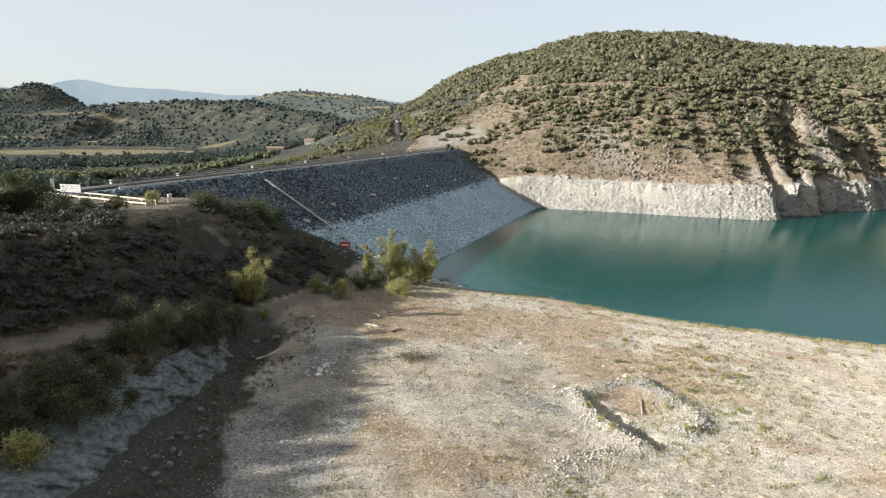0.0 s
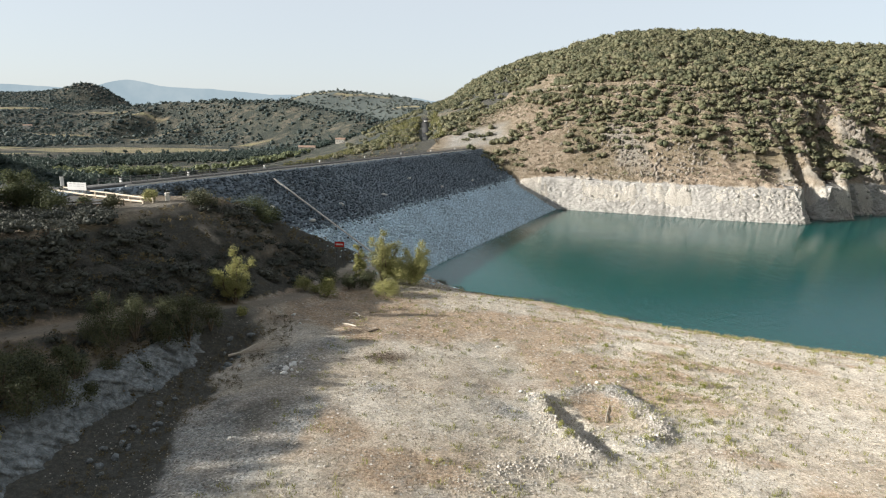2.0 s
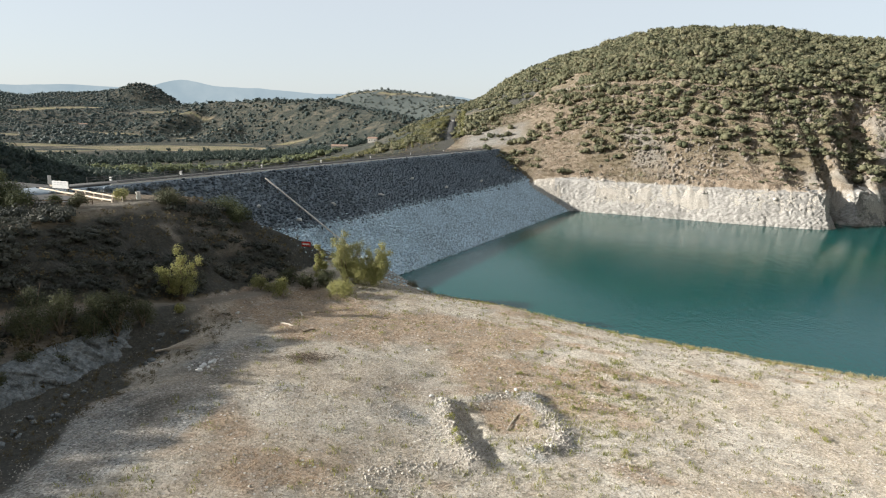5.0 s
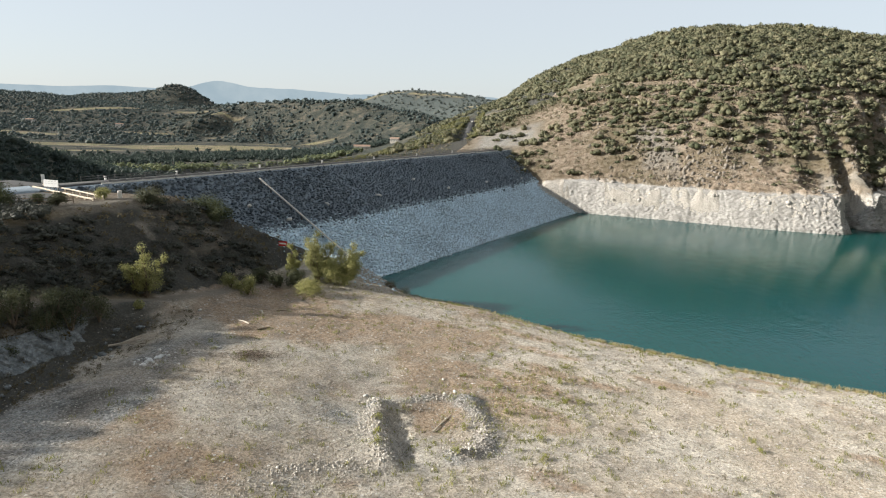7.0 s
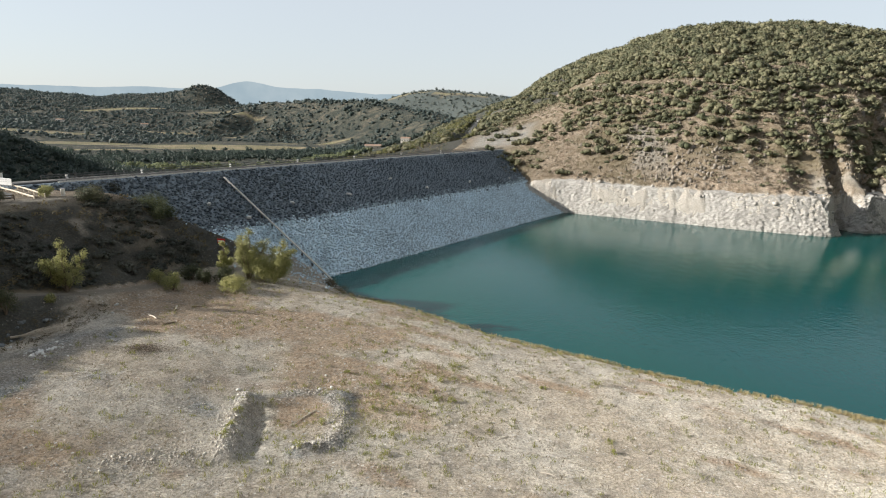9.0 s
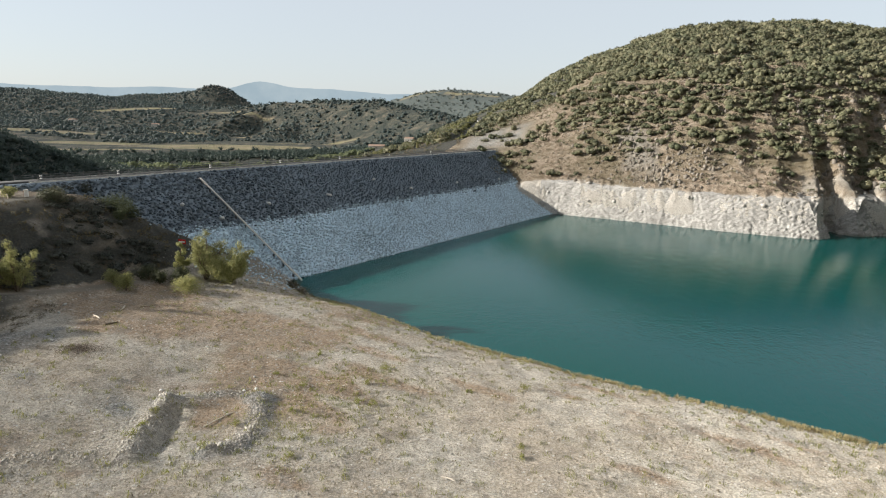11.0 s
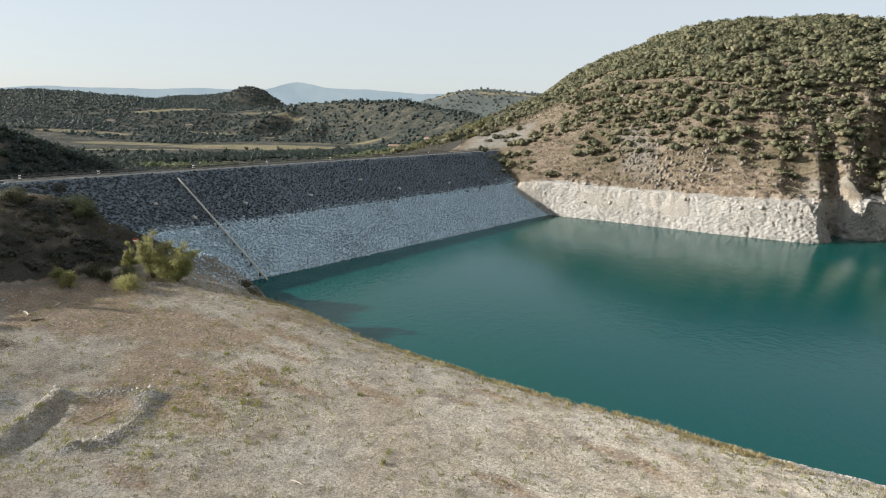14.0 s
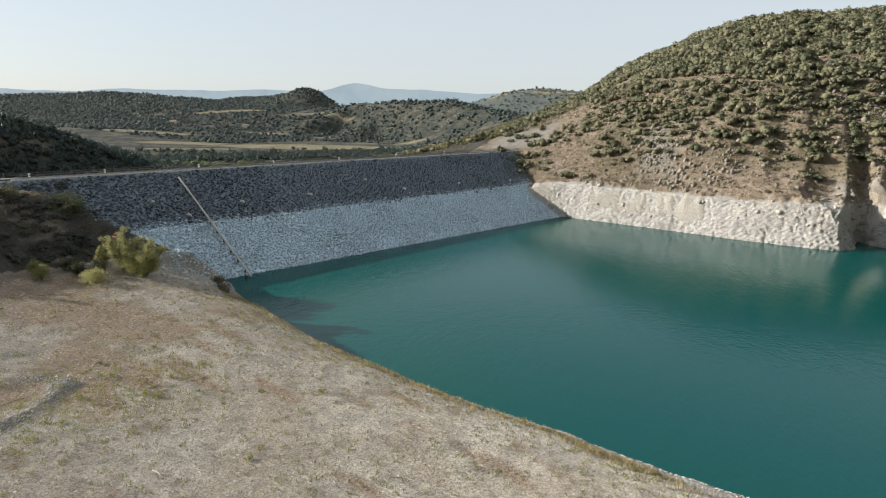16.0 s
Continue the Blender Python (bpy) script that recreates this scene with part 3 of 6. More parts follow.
def land_z(x, y):
    z = np.maximum(beach_z(x, y), bank_z(x, y) - 60 * step(112, 122, y) - 60 * step(-95, -140, x))
    z = np.where((y > 112) & (x > -100) & (y < 330) & (x > crest_x(y) - 3), np.minimum(z, np.maximum(beach_z(x, y), -7)), z)
    z = np.maximum(z, dam_z(x, y))
    z = np.maximum(z, hill_z(x, y))
    back = (x < crest_x(y) - CREST_W) | (y > 300)
    z = np.where(back & (y > 60), np.maximum(z, valley_z(x, y)), z)
    z = z + 50 * step(-260, -700, y) + 40 * step(520, 900, x) * step(700, 300, y)
    return z


def ground_at(x, y):
    return float(land_z(np.array([float(x)]), np.array([float(y)]))[0])


def spans(*parts):
    """Joined ranges of (from, to, stride)."""
    out = [np.arange(a, b_, s) for a, b_, s in parts]
    return np.concatenate(out + [np.array([parts[-1][1]])])


def mesh_of(name, verts, faces, material=None, smooth=False):
    me = bpy.data.meshes.new(name)
    verts, faces = np.asarray(verts, np.float32), np.asarray(faces, np.int32)
    me.vertices.add(len(verts))
    me.vertices.foreach_set("co", verts.ravel())
    k = faces.shape[1]
    me.loops.add(faces.size)
    me.loops.foreach_set("vertex_index", faces.ravel())
    me.polygons.add(len(faces))
    me.polygons.foreach_set("loop_start", np.arange(0, faces.size, k, dtype=np.int32))
    me.update(calc_edges=True)
    if smooth:
        me.polygons.foreach_set("use_smooth", np.ones(len(faces), bool))
    if material:
        me.materials.append(material)
    return me


def grid_faces(nx, ny):
    i = np.arange(nx - 1)[:, None] * ny + np.arange(ny - 1)[None, :]
    return np.stack([i, i + ny, i + ny + 1, i + 1], -1).reshape(-1, 4)


xs = spans((-4850, -1600, 130), (-1600, -900, 18), (-900, -130, 11), (-130, -72, 2), (-72, 112, 0.62), (112, 180, 0.8), (180, 212, 1.3), (212, 520, 9), (520, 4850, 140))
ys = spans((-4850, -120, 200), (-120, 24, 6), (24, 128, 0.62), (128, 232, 2.6), (232, 276, 0.85), (276, 345, 1.5), (345, 470, 2.6), (470, 650, 4.5), (650, 1500, 14), (1500, 3300, 60), (3300, 4850, 200))
GX, GY = np.meshgrid(xs, ys, indexing="ij")
GZ = land_z(GX, GY)
land = mesh_of("ground", np.stack([GX, GY, GZ], -1).reshape(-1, 3), grid_faces(len(xs), len(ys)), GROUND, True)


def fields(x, y):
    """Ploughed and stubble fields in the valley."""
    out = 0
    for cx, cy, sx, sy, turn in ((-440, 665, 140, 60, 0.35), (-546, 880, 46, 15, 0.15), (-690, 850, 60, 13, 0.2), (-640, 965, 70, 10, 0.1), (-430, 790, 30, 10, 0.3), (-345, 800, 32, 12, 0.3),
                                 (-610, 615, 70, 26, 0.6), (-770, 680, 80, 26, 0.5), (-520, 540, 70, 16, 0.7), (-720, 1030, 50, 9, 0.1), (-500, 1040, 34, 8, -0.3), (-900, 1010, 110, 18, 0.6), (-380, 2480, 120, 40, 0.1), (-700, 2750, 150, 50, 0.1), (-950, 2800, 120, 40, 0.2)):
        out = np.maximum(out, gauss(x, y, cx, cy, sx, sy, turn, 4.0))
    return out


def cover(x, y, z):
    """Land cover: bleached rock, beach silt, dirt road, muddy ground with painted shade | rust silt, gravel, farmland,
    bare rock.
    """
    s = y - far_y(x)
    far = step(-20, -6, s) * (x > -5)
    bleach = far * step(13.6, 12.2, z + 1.2 * fbm(x, y, 8, 3)) * step(11, 8, s)
    cut = step(-34, -22, x) * step(8, -2, x) * step(300, 309, y) * step(336, 326, y)
    path = np.exp(-((z - 56.5 - 0.02 * (x - 40)) / 0.7) ** 2) * step(-0.15, 0.15, fbm(x, y * 0, 24, 2)) * step(-12, 0, x) * step(84, 74, x) * step(310, 318, y) * step(400, 380, y)
    bleach = np.maximum(bleach, 0.7 * path)
    d = shore_y(x) - y
    near = (y < 130) & (x > -60)
    beach = near * step(-2, 0.5, d) * step(-29, -25, x + 0.0 * y)
    beach = np.maximum(beach, 0.8 * cut)
    beach = np.maximum(beach, near * (y > 66) * step(-2, 0.5, d) * (z < 11.2))
    road = np.exp(-np.power(np.abs(x - road_x(y)) / 2.4, 4)) * (y < 100) * (y > -50)
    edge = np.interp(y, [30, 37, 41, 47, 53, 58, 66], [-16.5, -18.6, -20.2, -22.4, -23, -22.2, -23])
    mud_shade = step(-0.1, 0.5, (edge - x) / 3.0 + 0.1 + 0.75 * fbm(x, y, 5, 4)) * step(-29.5, -27.5, x) * step(74, 62, y)
    # Leaf litter on the bank slope, its deep shade partly put into the tone.
    litter_shade = near * (x < road_x(y) - 3) * step(22.2, 21, z) * step(-0.9, -0.15, fbm(x, y, 9, 4))
    # Patches that darken the beach foot: the bank's shade put into the colour.
    mud_shade = np.maximum(mud_shade, 0.42 * step(-10, -16, x + 0.12 * (y - 50)) * step(74, 60, y) * near * step(0.0, 0.45, fbm(x + 9, y, 3.5, 4)))
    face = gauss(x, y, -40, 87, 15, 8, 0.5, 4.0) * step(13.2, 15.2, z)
    mud_shade = np.maximum(mud_shade, 0.95 * litter_shade * (1 - 0.95 * face * step(-0.4, 0.1, fbm(x, y, 5, 3))))
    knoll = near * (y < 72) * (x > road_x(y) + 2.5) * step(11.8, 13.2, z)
    mud_shade = np.maximum(mud_shade, 0.7 * knoll * step(-0.3, 0.3, fbm(x, y, 5, 3)))
    rust = step(0.05, 0.5, fbm(x * 0.7, y * 1.4, 13, 5, 0.6) + 0.62 * gauss(x, y, 2, 74, 24, 13) + 0.25 * gauss(x, y, 28, 64, 9, 9) + 0.8 * gauss(x, y, 16.5, 57, 2.6, 4, -0.3) - 0.25 * gauss(x, y, 66, 72, 26, 14) + 0.34 * np.sin((d + 2.2 * fbm(x, y, 16, 3)) * 1.15) * step(5, 10, d) * step(46, 30, d) * step(14, 30, x) + 0.5 * gauss(x, y, 24, 69, 4, 2.5, 0.3) + 0.5 * gauss(x, y, 28, 51, 4, 1.6) + 0.5 * gauss(x, y, 12, 44, 2.5, 1.2) + 0.4 * gauss(x, y, -7, 62.5, 3.4, 2.2))
    # Gravel patches; the strip along the bank foot also stands in for shade.
    gravel = step(0.12, 0.62, 0.8 * fbm(x + 50, y, 9, 4) + 0.45 * gauss(x, y, 9, 53, 5, 8) + 0.3 * gauss(x, y, 13, 79, 8, 6) + 0.6 * chain(x, y, RING_EAST, 1.5) + 0.6 * chain(x, y, RING_NORTH, 1.5) + 0.95 * np.exp(-((x + 16.8 - 0.1 * (y - 45)) / 5.5) ** 2) * step(72, 60, y) - 0.15)
    gravel = np.maximum(gravel, step(7, 2, d) * 0.7) * (1 - 0.9 * gauss(x, y, 16.5, 57, 2.6, 4, -0.3))
    valley = (x < crest_x(y) - 30) & (y > 200) | (y > 520)
    farm = valley * step(0.35, 0.6, fields(x, y) + 0.25 * fbm(x, y, 40, 3))
    mud_shade = np.maximum(mud_shade, valley * 0.95 * (1 - farm))
    rock = near * (x < -25.4) * (y < 70) * (x > road_x(y) + 2) * step(13.4, 12.4, z)
    crag = gauss(x, y, 120.5, 249, 5, 11, 0.2) + gauss(x, y, 130, 257, 7, 9) + gauss(x, y, 146, 265, 8, 8) + gauss(x, y, 163, 290, 8, 16, 0.2) + gauss(x, y, 58, 278, 9, 18, 0.25) * 0.7
    rock = np.maximum(rock, 0.8 * step(0.25, 0.6, gauss(x, y, -17, 113, 11, 9, -0.4) + 0.25 * fbm(x, y, 5, 3)) * near)
    rock = np.maximum(rock, 0.85 * near * face)
    rock = np.maximum(rock, step(0.1, 0.5, crag * 1.4 + 0.5 * fbm(x, y, 6, 3) - 0.25) * step(4, 9, s) * step(12.6, 14.6, z))
    f = lambda *a: np.stack([np.clip(v, 0, 1) + x * 0 for v in a], -1).reshape(-1, 4)
    return f(bleach, beach, road, mud_shade), f(rust, gravel, farm, rock)


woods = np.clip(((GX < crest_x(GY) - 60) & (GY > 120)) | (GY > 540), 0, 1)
# Second channel: haze tint for the ground beyond about 1900 m.
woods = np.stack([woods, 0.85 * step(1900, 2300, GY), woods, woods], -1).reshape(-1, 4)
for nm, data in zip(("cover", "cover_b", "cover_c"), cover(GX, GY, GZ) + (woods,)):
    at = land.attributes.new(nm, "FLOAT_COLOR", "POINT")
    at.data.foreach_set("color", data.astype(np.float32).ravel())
ground = tagged(new("ground", land), "dry silt beach, eroded banks, scrub hills and valley floor", "ground", kind="structure")

lake = mesh_of("water", [(-45, 60, 0), (1500, -400, 0), (1500, 600, 0), (-45, 330, 0)], [(0, 1, 2, 3)], WATER)
tagged(new("water", lake), "calm teal lake water with fine wind ripples", "water", kind="structure")


def far_range():
    """Hazy mountain chain on the horizon, far behind everything else."""
    a = np.radians(np.linspace(-80, 40, 240))
    top = 216 + 30 * fbm(a * 900, a * 0, 75, 5) + 34 * np.exp(-((np.degrees(a) + 33.9) / 2.0) ** 2) + 30 * np.exp(-((np.degrees(a) + 28) / 4) ** 2)
    top = top - 40 * step(-20, 0, np.degrees(a)) - 30 * step(-41, -52, np.degrees(a))
    rows = []
    for k, (r, f) in enumerate(((4450, -0.3), (4500, 0.35), (4560, 0.75), (4600, 1.0), (4700, 0.4))):
        rr = r + 40 * fbm(a * 1500, a * 0 + k, 100, 3)
        rows.append(np.stack([np.sin(a) * rr, np.cos(a) * rr, top * f], -1))
    v = np.stack(rows, 1)
    # Self-lit backdrop: daylight and haze are put into the emission colour.
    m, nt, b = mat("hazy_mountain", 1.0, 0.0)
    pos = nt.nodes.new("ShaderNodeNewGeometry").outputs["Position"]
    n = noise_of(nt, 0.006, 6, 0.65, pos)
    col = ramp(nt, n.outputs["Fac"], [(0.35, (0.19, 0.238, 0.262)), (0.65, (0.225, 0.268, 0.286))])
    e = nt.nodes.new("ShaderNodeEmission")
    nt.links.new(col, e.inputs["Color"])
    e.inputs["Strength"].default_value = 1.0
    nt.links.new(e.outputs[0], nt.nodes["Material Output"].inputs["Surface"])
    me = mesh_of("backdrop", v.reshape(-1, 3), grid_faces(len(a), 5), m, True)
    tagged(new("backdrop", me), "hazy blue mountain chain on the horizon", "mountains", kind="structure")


far_range()

# ---- building blocks ----
PLANT_TONES = []


def obj(name, verts, faces, material, parent=None, smooth=False):
    ob = new(name, mesh_of(name, verts, faces, material, smooth))
    if PLANT_TONES and len(PLANT_TONES[-1]) == len(verts):
        t = PLANT_TONES.pop()
        at = ob.data.attributes.new("plant", "FLOAT_COLOR", "POINT")
        at.data.foreach_set("color", np.stack([t, t, t, t * 0 + 1], -1).astype(np.float32).ravel())
    if parent:
        ob.parent = parent
    return ob


def part(name, bm, material, parent, label="", smooth=False):
    """Links a bmesh as one mesh object under a thing or part."""
    me = bpy.data.meshes.new(name)
    bm.to_mesh(me)
    bm.free()
    me.materials.append(material)
    if smooth:
        me.polygons.foreach_set("use_smooth", np.ones(len(me.polygons), bool))
    ob = new(name, me)
    ob.parent = parent
    if label:
        ob["label"] = label
    return ob


def thing(name, at, label, category, group="", turn=0.0):
    ob = new(name)
    ob.empty_display_size = 0.3
    ob.matrix_world = pose(*at, 0, 0, turn)
    return tagged(ob, label, category, group)


def box_bm(sx, sy, sz, at=(0, 0, 0), bevel=0.0, turn=None):
    bm = bmesh.new()
    bmesh.ops.create_cube(bm, size=1.0)
    bmesh.ops.scale(bm, vec=(sx, sy, sz), verts=bm.verts)
    if bevel:
        bmesh.ops.bevel(bm, geom=bm.edges[:], offset=bevel, segments=1, affect="EDGES")
    m = Matrix.Translation(at) @ (turn if turn else Matrix())
    bmesh.ops.transform(bm, matrix=m, verts=bm.verts)
    return bm


def tube_data(points, radii, sides=6):
    """A tapered tube through points: vertices and quads."""
    pts = [Vector(p) for p in points]
    V, F = [], []
    for i, p in enumerate(pts):
        d = (pts[min(i + 1, len(pts) - 1)] - pts[max(i - 1, 0)]).normalized()
        a = d.orthogonal().normalized()
        b_ = d.cross(a)
        for k in range(sides):
            t = 2 * math.pi * k / sides
            V.append(p + (a * math.cos(t) + b_ * math.sin(t)) * radii[i])
    for i in range(len(pts) - 1):
        for k in range(sides):
            j = (k + 1) % sides
            F.append((i * sides + k, i * sides + j, (i + 1) * sides + j, (i + 1) * sides + k))
    return V, F


def joined(chunks):
    V, F, n = [], [], 0
    for v, f in chunks:
        V.append(np.asarray(v, float).reshape(-1, 3))
        F.append(np.asarray(f) + n)
        n += len(V[-1])
    return np.concatenate(V), np.concatenate(F)


def leaf_quads(rng, pts, nrm, size, flat=0.55):
    """One bent-free leaf card per point, leaning along its normal with scatter."""
    n = len(pts)
    nn = nrm + rng.normal(0, 0.55, (n, 3))
    nn /= np.linalg.norm(nn, axis=1, keepdims=True) + 1e-9
    t = np.cross(nn, rng.normal(0, 1, (n, 3)))
    t /= np.linalg.norm(t, axis=1, keepdims=True) + 1e-9
    b_ = np.cross(nn, t)
    size = np.broadcast_to(size, (n,))[:, None] * rng.uniform(0.6, 1.3, (n, 1))
    t, b_ = t * size, b_ * size * flat
    V = np.stack([pts - t * 0.5, pts - b_ * 0.5 + t * 0.08, pts + t * 0.55, pts + b_ * 0.5 - t * 0.05], 1)
    return V.reshape(-1, 3), np.arange(n * 4).reshape(-1, 4)


def crown(rng, n, leaf, lumps, radius=(1, 1, 0.8), base=0.0, spread=0.62, shell=0.75):
    """Leaves gathered on uneven lumps that make up a bush or tree crown."""
    d = rng.normal(0, 1, (lumps, 3))
    d /= np.linalg.norm(d, axis=1, keepdims=True)
    d[:, 2] = np.abs(d[:, 2]) * 1.1 - 0.25
    c = d * np.array(radius) * rng.uniform(0.35, 0.8, (lumps, 1))
    r = rng.uniform(0.28, spread, lumps) * min(radius[0], radius[1])
    k = rng.choice(lumps, n, p=r ** 2 / np.sum(r ** 2))
    u = rng.normal(0, 1, (n, 3))
    u /= np.linalg.norm(u, axis=1, keepdims=True)
    p = c[k] + u * (r[k] * rng.uniform(shell, 1.06, n))[:, None]
    p[:, 2] = np.maximum(p[:, 2] + radius[2] * 0.55 + base, 0.02 + 0.1 * rng.rand(n))
    u[:, 2] += 0.35
    return leaf_quads(rng, p, u, leaf)


def scatter_cards(rng, templates, pos, scale, turn, stretch=None):
    """Many transformed copies of card templates, as one vertex and face array."""
    V, F, T, n0 = [], [], [], 0
    kind = rng.randint(0, len(templates), len(pos))
    for k, (tv, tf) in enumerate(templates):
        m = np.where(kind == k)[0]
        if not len(m):
            continue
        ca, sa = np.cos(turn[m])[:, None], np.sin(turn[m])[:, None]
        sc = scale[m][:, None]
        sz = sc * (stretch[m][:, None] if stretch is not None else 1)
        X = (tv[:, 0] * ca - tv[:, 1] * sa) * sc + pos[m, 0:1]
        Y = (tv[:, 0] * sa + tv[:, 1] * ca) * sc + pos[m, 1:2]
        Z = tv[:, 2] * sz + pos[m, 2:3]
        V.append(np.stack([X, Y, Z], -1).reshape(-1, 3))
        F.append((tf[None] + (np.arange(len(m)) * len(tv))[:, None, None]).reshape(-1, tf.shape[1]) + n0)
        T.append(np.repeat(rng.rand(len(m)), len(tv)))
        n0 += len(V[-1])
    PLANT_TONES.append(np.concatenate(T))
    return np.concatenate(V), np.concatenate(F)


def jitter(rng, x0, x1, y0, y1, cell):
    gx, gy = np.meshgrid(np.arange(x0, x1, cell), np.arange(y0, y1, cell))
    x, y = gx.ravel(), gy.ravel()
    return x + rng.uniform(-0.5, 0.5, len(x)) * cell, y + rng.uniform(-0.5, 0.5, len(y)) * cell


def rock_template(rng, flat=0.7, rough=0.28):
    """An angular stone of twenty faces."""
    bm = bmesh.new()
    bmesh.ops.create_icosphere(bm, subdivisions=1, radius=0.5)
    v = np.array([p.co[:] for p in bm.verts])
    bm.verts.index_update()
    f = np.array([[q.index for q in p.verts] for p in bm.faces])
    bm.free()
    v = v * rng.uniform(1 - rough, 1 + rough, (len(v), 1)) + rng.normal(0, 0.05, v.shape)
    return v * np.array([1, rng.uniform(0.65, 0.95), flat]), f


ROCKS = [rock_template(np.random.RandomState(100 + i)) for i in range(9)]


def pebble_template(rng):
    """A small stone of eight faces."""
    v = np.array([(1, 0, 0), (-1, 0, 0), (0, 1, 0), (0, -1, 0), (0, 0, 1), (0, 0, -1)], float) * 0.5
    v = v * rng.uniform(0.7, 1.2, (6, 1)) * np.array([1, 0.85, 0.7]) + rng.normal(0, 0.06, (6, 3))
    return v, np.array([(0, 2, 4), (2, 1, 4), (1, 3, 4), (3, 0, 4), (2, 0, 5), (1, 2, 5), (3, 1, 5), (0, 3, 5)])


PEBBLES = [pebble_template(np.random.RandomState(140 + i)) for i in range(9)]

# ---- scrub on the hill ----
rng = np.random.RandomState(11)


def lump_bush(rng, lumps, leaves, leaf, radius=(1, 1, 0.9), low=0.36, high=0.62, core=1.0):
    """A bush of uneven rounded clumps, its outline broken up by leaf sprays; triangles only."""
    bm = bmesh.new()
    bmesh.ops.create_icosphere(bm, subdivisions=1, radius=1.0)
    iv = np.array([p.co[:] for p in bm.verts])
    bm.verts.index_update()
    tri = np.array([[q.index for q in p.verts] for p in bm.faces])
    bm.free()
    V, F, P, N, n = [], [], [], [], 0
    for k in range(lumps):
        a = rng.uniform(0, 6.3)
        d = math.sqrt(rng.rand()) * 0.68
        r = rng.uniform(low, high)
        c = np.array([math.cos(a) * d * radius[0], math.sin(a) * d * radius[1], radius[2] * (0.75 - 0.55 * d) * rng.uniform(0.6, 1.15)])
        v = iv * rng.uniform(0.62, 1.05, (len(iv), 1)) * r * core * np.array([1, 1, 0.86])
        V.append(v + c)
        F.append(tri + n)
        n += len(iv)
        m = leaves // lumps
        u = rng.normal(0, 1, (m, 3))
        u[:, 2] = np.abs(u[:, 2]) * 0.9
        u /= np.linalg.norm(u, axis=1, keepdims=True)
        P.append(c + u * r * rng.uniform(0.75, 1.18, (m, 1)))
        N.append(u)
    q, qf = leaf_quads(rng, np.concatenate(P), np.concatenate(N), leaf)
    V.append(q)
    F.append(np.concatenate([qf[:, [0, 1, 2]], qf[:, [0, 2, 3]]]) + n)
    return np.concatenate(V), np.concatenate(F)


BUSHES = [lump_bush(rng, 5, 65, 0.34) for _ in range(9)]
FAR_BUSHES = [lump_bush(rng, 3, 27, 0.42, (1, 1, 0.95), 0.45, 0.7, 0.72) for _ in range(8)]
SPARSE = [crown(rng, 15, 0.62, 6, (1, 1, 0.75)) for _ in range(6)]


